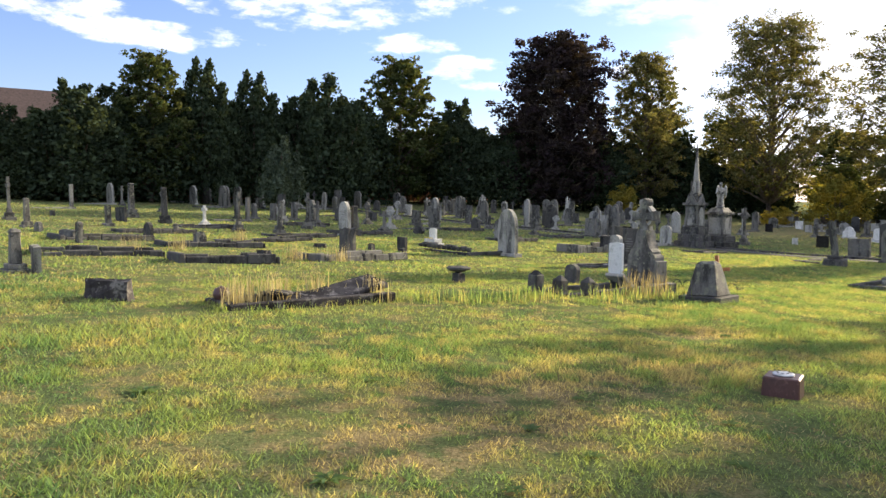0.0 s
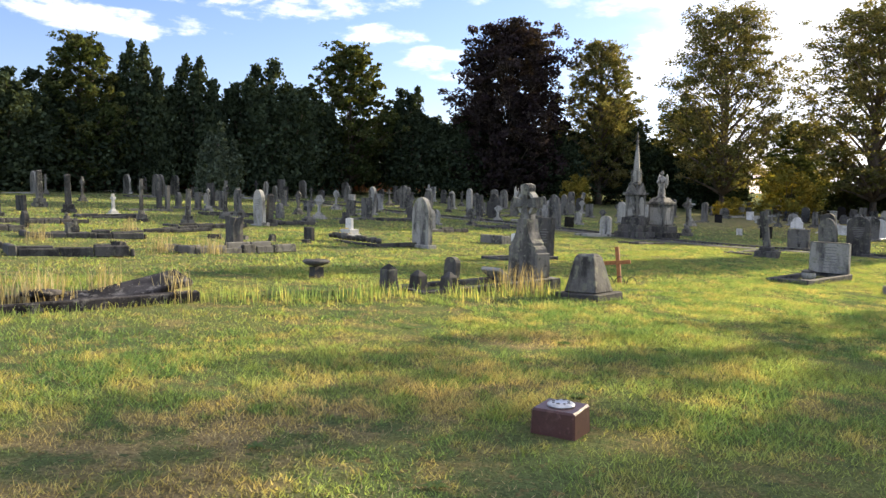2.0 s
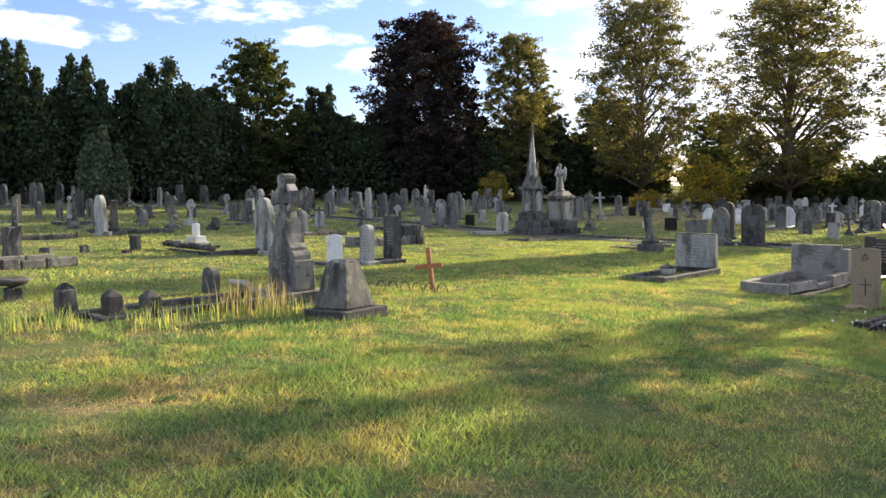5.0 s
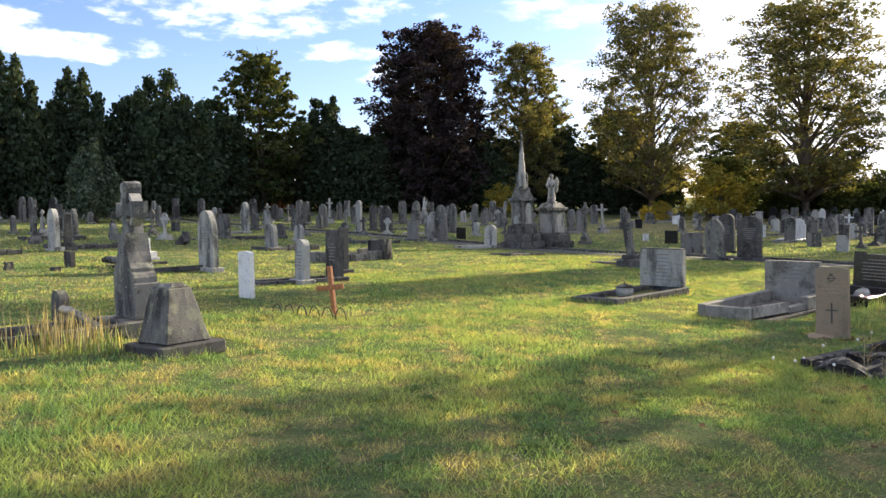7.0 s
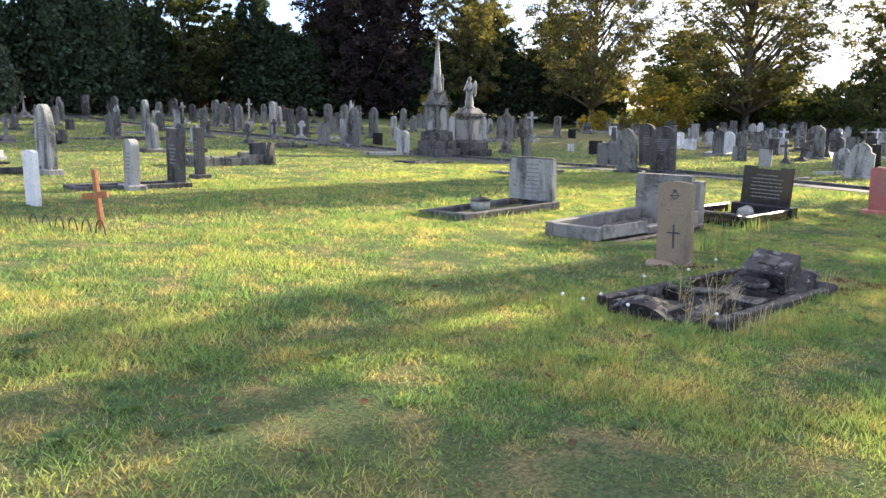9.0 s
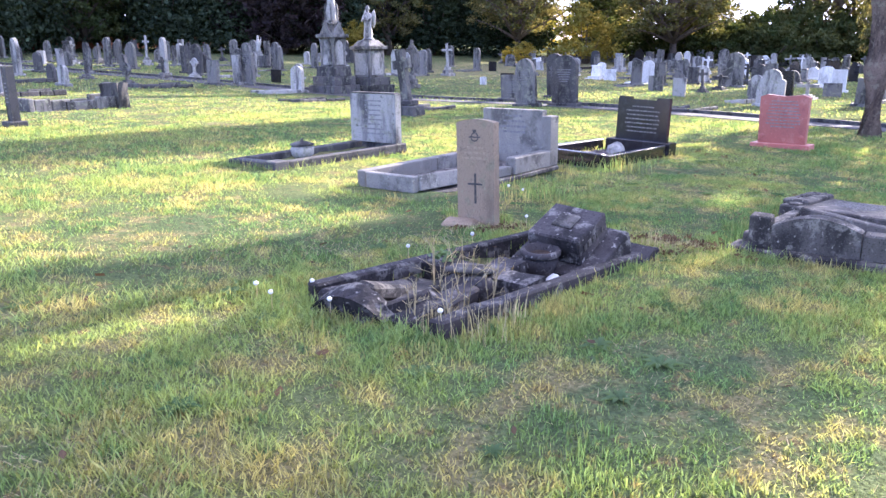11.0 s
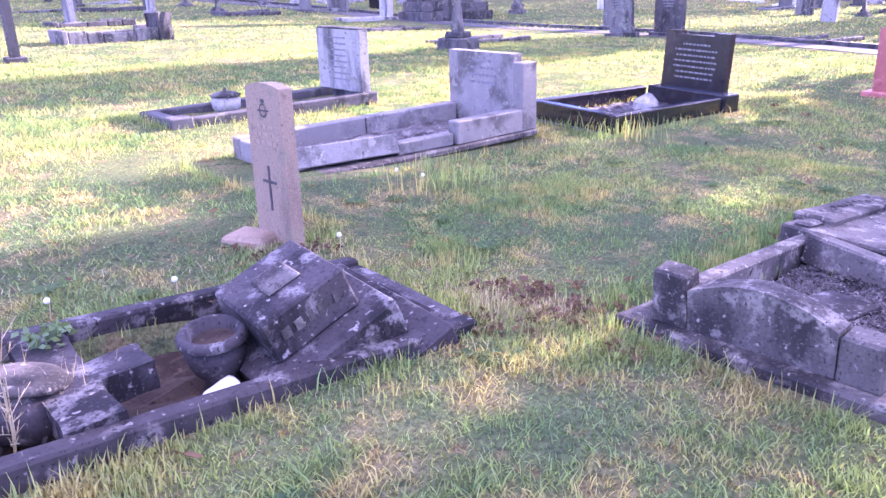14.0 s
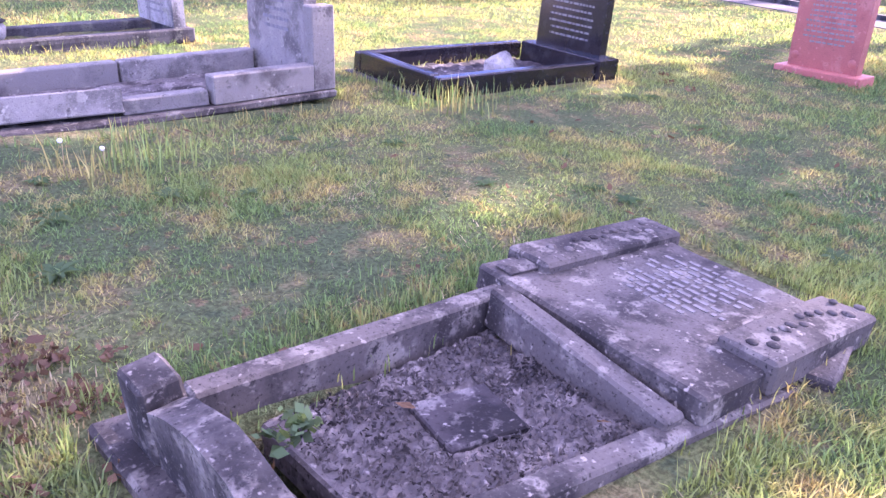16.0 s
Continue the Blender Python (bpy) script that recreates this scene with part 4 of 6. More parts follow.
part("broken_rail", rough(box(-0.42, 0.36, -0.075, 0.075, -0.07, 0.06, 0.016, 0.01, m=beam), 0.016, 2, 7.0), S, wreck)
bm = prism([(-0.10, 0.0), (0.10, 0.0), (0.10, 0.38), (0.29, 0.38), (0.29, 0.57), (0.10, 0.57), (0.10, 0.84), (-0.10, 0.84), (-0.10, 0.57), (-0.29, 0.57), (-0.29, 0.38), (-0.10, 0.38)], -0.06, 0.06, 0.012)
bmesh.ops.transform(bm, matrix=Matrix.Translation((-0.26, 0.30, 0.17)) @ Matrix.Rotation(radians(-6), 4, "Y") @ Matrix(((0, 1, 0, 0), (0, 0, -1, 0), (1, 0, 0, 0), (0, 0, 0, 1))), verts=bm.verts)
part("fallen_cross", rough(bm, 0.012, 2, 7.0), S, wreck, "stone cross lying face down in the bed")
bulb = Matrix.Translation((-0.42, -0.15, 0.04)) @ Matrix.Rotation(radians(10), 4, "Y") @ Matrix.Rotation(radians(-6), 4, "X")
bm = lathe(((0.10, 0.0), (0.16, 0.03), (0.185, 0.09), (0.17, 0.15), (0.12, 0.185)), 18)
bmesh.ops.transform(bm, matrix=bulb, verts=bm.verts)
part("fallen_urn", rough(bm, 0.012, 1, 8.0), S, wreck, "", True)
bm = lathe(((0.12, 0.187), (0.155, 0.195), (0.16, 0.212), (0.145, 0.226), (0.12, 0.232), (0.115, 0.245), (0.08, 0.247)), 22)
bmesh.ops.transform(bm, matrix=bulb, verts=bm.verts)
part("moulded_ring", bm, MAT["ledger"], wreck, "pale weathered moulded ring", True)

rubble_rng = random.Random(19)
for k in range(16):
    cx, cy, size = rubble_rng.uniform(-1.35, -0.5), rubble_rng.uniform(-0.45, 0.3), rubble_rng.uniform(0.05, 0.13)
    m = Matrix.Translation((cx, cy, rubble_rng.uniform(0.02, 0.13))) @ Euler([rubble_rng.uniform(-0.5, 0.5) for _ in range(3)]).to_matrix().to_4x4()
    part("rubble", rough(box(-size, size, -size * 0.7, size * 0.7, -size * 0.45, size * 0.45, 0.012, 0.012, m=m), 0.014, 1, 11.0), S if k % 3 else MAT["ledger"], wreck)
for k, (x0, y0, x1, y1) in enumerate(((-1.30, 0.22, -0.72, 0.27), (-1.36, -0.10, -0.86, -0.20), (-1.18, 0.02, -0.62, 0.16))):
    m = Matrix.Translation(((x0 + x1) / 2, (y0 + y1) / 2, 0.14 + 0.02 * k)) @ Matrix.Rotation(math.atan2(y1 - y0, x1 - x0), 4, "Z") @ Matrix.Rotation(radians((9, -7, 12)[k]), 4, "Y") @ Matrix.Rotation(radians((14, -20, 8)[k]), 4, "X")
    ln = math.hypot(x1 - x0, y1 - y0) / 2
    part("broken_moulding", rough(box(-ln, ln, -0.075, 0.075, -0.05, 0.045, 0.02, 0.01, m=m), 0.02, 2, 8.0), MAT["ledger"] if k == 2 else S, wreck)

vase = new("stone_vase")
tagged(vase, "dark weathered stone vase with a rolled rim", "vase")
vase.matrix_world = pose(17.79, 2.10, float(ground_z(17.79, 2.10)) - 0.115, 3, -4, 0) @ Matrix.Diagonal((0.93, 0.93, 1.12, 1))
part("bowl", lathe(((0.07, 0.0), (0.075, 0.02), (0.06, 0.05), (0.105, 0.10), (0.135, 0.17), (0.12, 0.20)), 20), S, vase, smooth=True)
part("rim", lathe(((0.12, 0.201), (0.15, 0.215), (0.152, 0.232), (0.14, 0.245), (0.115, 0.245), (0.10, 0.205)), 20), S, vase, "rolled stone rim", True)
part("liner", lathe(((0.098, 0.202), (0.09, 0.208)), 16), MAT["soil"], vase, "dark soil filling")
pot = new("plastic_pot")
tagged(pot, "small white plastic pot lying on its side", "pot")
pot.matrix_world = pose(17.66, 1.93, float(ground_z(17.66, 1.93)) - 0.05, 0, 96, 25)
part("cup", lathe(((0.04, 0), (0.055, 0.12), (0.06, 0.125), (0.052, 0.12), (0.044, 0.009)), 16), MAT["plastic"], pot, smooth=True)

# ledger grave with fallen headstone
ledger = stand("kerbed_grave", 20.4, 0.82, "grey stone kerbed grave with fallen headstone at its end", "grave", turn=1.5, tip=1.6, sink=0.06)
L = MAT["ledger"]
part("plinth", rough(box(-1.06, -0.74, -0.62, 0.56, 0, 0.12, 0.014), 0.008), L, ledger)
arch = [(-0.37, 0.0), (0.24, 0.0)] + [(0.24 - 0.61 * k / 14, 0.135 + 0.145 * math.sin(math.pi * (0.13 + 0.72 * k / 14))) for k in range(15)]
bm = prism([(y, z + 0.121) for y, z in arch], -0.97, -0.87, 0.010)
bmesh.ops.transform(bm, matrix=Matrix.Translation((-0.92, 0, 0.12)) @ Matrix.Rotation(radians(-7), 4, "Y") @ Matrix.Translation((0.92, 0, -0.12)), verts=bm.verts)
part("end_panel", rough(bm, 0.008), L, ledger, "arched end panel leaning outward")
for y in (-0.46, 0.33):
    m = Matrix.Translation((-0.92, y, 0.121)) @ Matrix.Rotation(radians(-7), 4, "Y")
    part("post", rough(box(-0.065, 0.065, -0.085, 0.085, 0.0, 0.255 if y > 0 else 0.20, 0.012, 0.004, m=m), 0.004), L, ledger)
part("kerb", rough(box(-0.82, 0.62, 0.36, 0.46, 0.0, 0.19, 0.012, m=Matrix.Rotation(radians(-3), 4, "Z")), 0.008), L, ledger)
part("kerb", rough(box(-0.84, 0.86, -0.05, 0.05, -0.06, 0.10, 0.012, m=Matrix.Translation((0.12, -0.47, 0.0)) @ Matrix.Rotation(radians(-8), 4, "Z") @ Matrix.Rotation(radians(2.5), 4, "Y")), 0.008), L, ledger)
part("cross_kerb", rough(box(-0.05, 0.05, -0.42, 0.42, 0.0, 0.17, 0.012, m=Matrix.Translation((0.37, -0.07, 0.02)) @ Matrix.Rotation(radians(-3), 4, "Z") @ Matrix.Rotation(radians(8), 4, "X")), 0.008), L, ledger, "displaced kerb stone")
bed(ledger, "gravel_bed", -0.62, 0.36, -0.43, 0.33, 0.055, MAT["chips"], 6, 0.012, 40, "loose grey granite chippings")
part("bed_slab", rough(box(-0.63, -0.55, -0.42, 0.33, -0.06, 0.062, 0.01), 0.008), MAT["chips"], ledger, "broken edge of the pebbled bed")
part("tablet", box(-0.145, 0.145, -0.135, 0.135, 0.045, 0.076, 0.006, m=Matrix.Translation((-0.10, -0.04, 0)) @ Matrix.Rotation(radians(-12), 4, "Z")), MAT["slate"], ledger, "small square stone tablet")
chip_bm, rng = bmesh.new(), random.Random(5)
for _ in range(3200):
    x, y, s = rng.uniform(-0.6, 0.36), rng.uniform(-0.42, 0.32), rng.uniform(0.006, 0.015)
    if -0.25 < x < 0.05 and -0.19 < y < 0.11:
        continue
    c = Vector((x, y, 0.064 + rng.uniform(-0.006, 0.012)))
    v = [chip_bm.verts.new(c + Vector((rng.uniform(-s, s), rng.uniform(-s, s), rng.uniform(-s, s)))) for _ in range(4)]
    for f in ((0, 1, 2), (0, 3, 1), (1, 3, 2), (2, 3, 0)):
        chip_bm.faces.new([v[i] for i in f])
chips_ob = part("gravel", chip_bm, MAT["chips"], ledger)
tagged(chips_ob, kind="stuff")

fallen = new("fallen_headstone")
tagged(fallen, "grey headstone fallen flat with two raised carved shoulders", "gravestone")
fallen.matrix_world = pose(21.40, 0.81, float(ground_z(21.4, 0.81)) + 0.02, 2, 4.5, -2)
part("slab", rough(box(-0.55, 0.50, -0.55, 0.55, 0.0, 0.115, 0.014), 0.008), L, fallen)
for y0, y1 in ((-0.58, -0.34), (0.34, 0.58)):
    x0 = -0.36 if y0 > 0 else -0.30
    part("shoulder", rough(box(x0 + (0.0 if y0 > 0 else 0.1), 0.56, y0, y1, 0.02, 0.155, 0.014), 0.008), L, fallen)
    bm, rng = bmesh.new(), random.Random(12)
    for k in range(14):
        x = x0 + 0.16 + 0.06 * k * 0.9
        r = rng.uniform(0.018, 0.032)
        lathe(((r, 0.0), (r * 0.8, 0.008), (r * 0.2, 0.012)), 7, bm, (x, (y0 + y1) / 2 + rng.uniform(-0.05, 0.05), 0.154))
    tagged(part("carving", bm, L, fallen, "worn leaf and flower carving", True), kind="stuff")
letter_rows(fallen, 0, -0.26, 0.26, -0.12, 10, 0.052, 0.022, MAT["faint"], 31, flat=0.116)
part("rubble", box(-0.52, -0.30, 0.38, 0.50, 0.117, 0.135, 0.02, 0.02), MAT["ledger"], fallen)
prop = stand("loose_kerb_stone", 21.65, 0.25, "short broken kerb stone under the fallen slab", "stone", turn=14, sink=0.07)
part("block", rough(box(-0.22, 0.22, -0.07, 0.07, 0.0, 0.13, 0.014), 0.008), L, prop)


# service headstones
def service_stone(x, y, mat, label, h, lean, tip, turn=0.0, badge=True):
    ob = stand("war_grave_headstone", x, y, label, "gravestone", "service headstones", turn, lean, tip, 0.05)
    part("stone", prism(outline("cambered", 0.385, h), -0.04, 0.04, 0.006), mat, ob)
    if badge:
        bm = bmesh.new()
        r0, r1 = 0.040, 0.030
        for k in range(18):
            a, b = math.tau * k / 18, math.tau * (k + 1) / 18
            v = [bm.verts.new((-0.043, r * math.cos(t), h - 0.15 + r * math.sin(t))) for r, t in ((r0, a), (r0, b), (r1, b), (r1, a))]
            bm.faces.new(v)
        box(-0.044, -0.038, -0.060, 0.060, h - 0.156, h - 0.146, 0, 0, bm)
        box(-0.044, -0.038, -0.018, 0.018, h - 0.108, h - 0.088, 0, 0, bm)
        part("badge", bm, MAT["lead"], ob, "round carved badge with a bar and crown")
        bm = bmesh.new()
        box(-0.044, -0.038, -0.010, 0.010, 0.24, 0.50, 0, 0, bm)
        box(-0.044, -0.038, -0.075, 0.075, 0.40, 0.416, 0, 0, bm)
        part("carved_cross", bm, MAT["lead"], ob, "slim carved Latin cross")
        letter_rows(ob, -0.041, -0.13, 0.13, h - 0.23, 3, 0.045, 0.02, MAT["tan"], 3)
    return ob


service_stone(18.76, 3.3, MAT["tan"], "tan sandstone war grave headstone with carved cross", 0.96, -2, 1.5)
service_stone(15.35, 11.65, MAT["white"], "white marble war grave headstone leaning slightly", 0.86, 0, 0, badge=False)
foot = stand("broken_stone", 18.62, 3.4, "pale broken footing stone beside the tan headstone", "stone", turn=25, sink=0.02)
part("block", box(-0.12, 0.14, -0.16, 0.16, 0, 0.07, 0.02, 0.02), MAT["tan"], foot)

# pale headstone with dark kerb and a lidded vase
g = stand("kerbed_grave", 20.97, 7.6, "dark kerbed grave with pale streaked headstone", "grave")
kerb_set(g, -1.25, 1.3, -0.5, 0.46, 0.14, 0.15, MAT["dark"], head=True)
part("corner_block", box(-1.28, -1.05, -0.53, -0.3, 0, 0.17, 0.012), MAT["dark"], g)
part("headstone", prism([(y, z + 0.151) for y, z in outline("square", 0.92, 0.72)], 1.10, 1.22, 0.014), MAT["pale"], g, "pale limestone slab streaked with soot")
part("capping", box(1.09, 1.23, -0.44, 0.44, 0.872, 0.892, 0.01), MAT["dark"], g)
letter_rows(g, 1.10, -0.26, 0.26, 0.78, 8, 0.07, 0.022, MAT["letter"], 8)
bed(g, "grass_bed", -1.1, 1.1, -0.36, 0.32, 0.05, MAT["turf"], 7, 0.02)
v = new("lidded_vase")
tagged(v, "squat pale stone vase with a weathered domed lid", "vase")
v.matrix_world = pose(20.45, 7.4, float(ground_z(20.45, 7.4)) + 0.06, 0, 0, 0)
part("bowl", lathe(((0.10, 0.0), (0.15, 0.06), (0.16, 0.14), (0.13, 0.18)), 18), MAT["pale"], v, smooth=True)
part("lid", lathe(((0.15, 0.18), (0.17, 0.195), (0.10, 0.225), (0.02, 0.24), (0.015, 0.27), (0.005, 0.28)), 18), MAT["grey"], v, "weathered domed lid", True)

# grey kerbed grave
g = stand("kerbed_grave", 20.66, 5.05, "grey granite kerbed grave with shifted kerbs", "grave")
C = MAT["concrete"]
part("footing", box(-1.14, 1.6, -0.56, 0.62, 0, 0.06, 0.014), MAT["ledger"], g)
part("kerb", box(-1.06, 0.25, 0.40, 0.52, 0.061, 0.25, 0.010), C, g)
part("kerb", box(0.262, 1.38, 0.41, 0.53, 0.061, 0.25, 0.010, m=Matrix.Rotation(radians(-1), 4, "Z")), C, g)
part("kerb", box(-1.06, -0.96, -0.30, 0.39, 0.061, 0.24, 0.010), C, g)
part("kerb", box(-0.48, 0.48, -0.06, 0.06, 0.0, 0.17, 0.010, m=Matrix.Translation((-0.50, -0.36, 0.075)) @ Matrix.Rotation(radians(-8), 4, "Z") @ Matrix.Rotation(radians(-14), 4, "X")), C, g, "kerb stone rolled outward")
part("kerb", box(-0.30, 0.30, -0.06, 0.06, 0.0, 0.11, 0.010, m=Matrix.Translation((0.26, -0.43, 0.062)) @ Matrix.Rotation(radians(-3), 4, "Z")), C, g)
bed(g, "gravel_bed", -0.95, 1.35, -0.36, 0.39, 0.09, MAT["chips"], 8, 0.02, 20)
part("headstone", prism([(y, z + 0.061) for y, z in [(-0.40, 0), (0.52, 0), (0.52, 0.71), (-0.40, 0.71)]], 1.42, 1.53, 0.012), C, g, "plain pale grey granite slab")
part("vase_block", box(0.58, 1.41, -0.54, -0.40, 0.062, 0.27, 0.010), C, g)
part("side_wing", box(1.40, 1.60, -0.54, -0.405, 0.061, 0.70, 0.010), C, g)
letter_rows(g, 1.42, -0.18, 0.26, 0.70, 4, 0.07, 0.026, MAT["letter"], 18)

# black granite grave
g = stand("kerbed_grave", 24.12, 4.68, "polished black granite kerbed grave sinking at one side", "grave", lean=2, tip=2)
K = MAT["black"]
part("footing", box(-1.14, 1.3, -0.56, 0.8, -0.05, 0.03, 0.012), MAT["dark"], g)
kerb_set(g, -1.08, 1.05, -0.50, 0.74, 0.11, 0.22, K)
part("base", box(0.95, 1.25, -0.53, 0.55, 0.031, 0.24, 0.008), K, g)
notch = [(-0.43, 0.24), (0.43, 0.24), (0.43, 0.92), (0.22, 0.92), (0.22, 0.88), (-0.22, 0.88), (-0.22, 0.92), (-0.43, 0.92)]
part("headstone", prism(notch, 1.05, 1.15, 0.006), K, g, "black granite slab with raised corners")
letter_rows(g, 1.05, -0.3, 0.3, 0.78, 7, 0.065, 0.020, MAT["letter"], 28)
bed(g, "gravel_bed", -0.98, 0.95, -0.4, 0.63, 0.05, MAT["slate"], 11, 0.02, 20)
rock = new("marble_rock")
tagged(rock, "rough pale marble rock on the black grave", "stone")
rock.matrix_world = pose(24.15, 4.6, float(ground_z(24.15, 4.6)) + 0.10, 0, 0, 20)
bm = bmesh.new()
bmesh.ops.create_icosphere(bm, subdivisions=2, radius=0.2)
for q in bm.verts:
    q.co = Vector((q.co.x * 1.1, q.co.y * 0.7, abs(q.co.z) * 0.8)) * (1 + 0.25 * noise.noise(q.co * 9))
part("boulder", bm, MAT["pale"], rock)

# red granite headstone
g = stand("headstone", 27.85, 3.2, "red granite headstone with rows of pale lettering", "gravestone", turn=-3)
part("plinth", box(-0.17, 0.17, -0.50, 0.50, 0, 0.12, 0.01), MAT["red"], g)
part("stone", prism([(y, z + 0.121) for y, z in [(-0.40, 0), (0.40, 0), (0.41, 0.80), (0.30, 0.84), (0, 0.81), (-0.30, 0.84), (-0.41, 0.80)]], -0.06, 0.06, 0.008), MAT["red"], g)
letter_rows(g, -0.061, -0.30, 0.30, 0.86, 9, 0.055, 0.02, MAT["gilt"], 41)
for y in (-0.33, 0.33):
    part("carved_flower", lathe(((0.05, 0), (0.035, 0.006), (0.005, 0.01)), 8, None, (0, 0, 0)), MAT["red"], g).matrix_local = pose(-0.062, y, 0.24, 0, -90, 0)

# rail post and hipped tomb
g = stand("finial_post", 26.7, 1.15, "short dark cast post with ball finials", "post")
part("shaft", lathe(((0.10, 0), (0.10, 0.06), (0.055, 0.10), (0.05, 0.26), (0.075, 0.30), (0.045, 0.34)), 12), MAT["dark"], g, smooth=True)
part("finial", lathe(((0.03, 0.34), (0.085, 0.40), (0.085, 0.45), (0.03, 0.49), (0.07, 0.54), (0.075, 0.58), (0.01, 0.63)), 12), MAT["dark"], g, smooth=True)
g = stand("stone_tomb", 27.6, 0.3, "grey hipped stone tomb on a stepped base", "tomb")
part("base", box(-0.95, 0.95, -0.55, 0.55, 0, 0.16, 0.015), MAT["grey"], g)
part("body", box(-0.8, 0.8, -0.42, 0.42, 0.16, 0.42, 0.015), MAT["grey"], g)
part("lid", box(-0.85, 0.85, -0.47, 0.47, 0.42, 0.78, 0.015, 0.28), MAT["dark"], g)


# ---- celtic cross and its neighbours ----
g = stand("celtic_cross", 12.08, 8.5, "tall weathered stone cross with wheel head on stepped base", "gravestone", turn=-3, lean=-1)
G = MAT["grey"]
part("plinth", rough(box(-0.30, 0.30, -0.48, 0.46, 0, 0.20, 0.014), 0.008), G, g)
side = [(0.31, 0.0), (0.31, 0.46), (0.29, 0.50), (0.25, 0.52), (0.25, 0.56), (0.19, 0.62), (0.135, 0.74), (0.105, 0.95)]
part("body", rough(prism([(y, z + 0.201) for y, z in [(-a, b) for a, b in side[::-1]] + side][::-1], -0.13, 0.13, 0.014), 0.008), G, g, "shouldered pedestal sweeping up into the shaft")
part("side_buttress", box(-0.15, 0.15, -0.37, -0.312, 0.202, 0.60, 0.012), G, g)
zc = 1.41
bm = prism([(-0.095, 1.152), (0.095, 1.152), (0.055, zc - 0.055), (0.25, zc - 0.09), (0.25, zc + 0.09), (0.055, zc + 0.055), (0.09, 1.66), (0.08, 1.70), (0.0, 1.73), (-0.08, 1.70), (-0.09, 1.66), (-0.055, zc + 0.055), (-0.25, zc + 0.09), (-0.25, zc - 0.09), (-0.055, zc - 0.055)], -0.085, 0.085, 0.012)
# head and wheel coloured pale for the sunlight on them, besides lichen
part("cross_head", rough(bm, 0.006), MAT["pale"], g, "lichened cross head coloured pale as if sunlit")
bm = ring_bar(zc, 0.20, 0.145, 0.06, 24)
part("wheel", bm, MAT["pale"], g)
bm = box(-0.28, 0.22, -0.22, 0.22, 0.0, 0.07, 0.015, m=Matrix.Translation((-0.52, 0.12, 0.16)) @ Matrix.Rotation(radians(38), 4, "Y"))
part("fallen_tablet", bm, MAT["pale"], g, "pale tablet slumped against the base")

g = stand("kerb_surround", 10.65, 8.4, "low dark kerb with broken corner posts", "grave")
kerb_set(g, -1.3, 1.1, -0.42, 0.45, 0.12, 0.13, MAT["dark"])
for x, y, h in ((-1.42, 0.18, 0.40), (-0.98, 0.05, 0.30), (-0.72, -0.32, 0.29)):
    part("post", rough(box(x - 0.1, x + 0.1, y - 0.11, y + 0.11, 0, h, 0.012, 0.012), 0.006), MAT["dark"], g)
    part("post_cap", box(x - 0.085, x + 0.085, y - 0.095, y + 0.095, h - 0.005, h + 0.07, 0.01, 0.07), MAT["dark"], g)
memorial("round", 11.75, 9.98, 0.42, 0.30, "dark", 4)

g = stand("broken_pedestal", 11.82, 7.05, "truncated tapering grey stone pedestal on a dark plinth", "gravestone", turn=4, lean=-2)
part("plinth", rough(box(-0.34, 0.34, -0.38, 0.38, 0, 0.13, 0.014), 0.008), MAT["dark"], g)
part("shaft", rough(box(-0.24, 0.24, -0.28, 0.28, 0.131, 0.66, 0.014, 0.115), 0.008), G, g)
part("rough_top", rough(box(-0.12, 0.12, -0.17, 0.17, 0.655, 0.70, 0.015, 0.05), 0.008), G, g)

g = stand("wooden_cross", 15.0, 8.7, "plain brown wooden cross marker leaning", "cross", turn=4, lean=-7)
part("upright", box(-0.022, 0.022, -0.04, 0.04, 0, 0.74, 0.004), MAT["wood"], g)
part("crossbar", box(-0.046, -0.0225, -0.29, 0.29, 0.40, 0.475, 0.004), MAT["wood"], g)
g = stand("hoop_edging", 14.5, 9.0, "low dark wire hoop edging in long grass", "edging")
for k in range(6):
    pts = [(0.10 * k * 0.6, 0.12 * math.cos(t) - 0.22 * k + 0.4, 0.17 * math.sin(t)) for t in (math.pi * i / 8 for i in range(9))]
    part("hoop", tube(pts, [0.008] * 9, 5), MAT["wire"], g)

g = stand("pedestal_block", 6.1, 2.95, "small maroon granite block with perforated metal vase lid", "vase", turn=18)
part("block", box(-0.145, 0.145, -0.145, 0.145, 0, 0.20, 0.012, 0.008), MAT["maroon"], g)
part("lid", lathe(((0.085, 0.2), (0.085, 0.212), (0.07, 0.222), (0.02, 0.226)), 20), MAT["metal"], g, "round pierced metal flower holder", True)
bm = bmesh.new()
for k in range(9):
    t = math.tau * k / 8
    r = 0.05 if k < 8 else 0.0
    lathe(((0.011, 0.0), (0.011, 0.002)), 8, bm, (r * math.cos(t), r * math.sin(t), 0.2235))
tagged(part("holes", bm, MAT["lead"], g), kind="stuff")

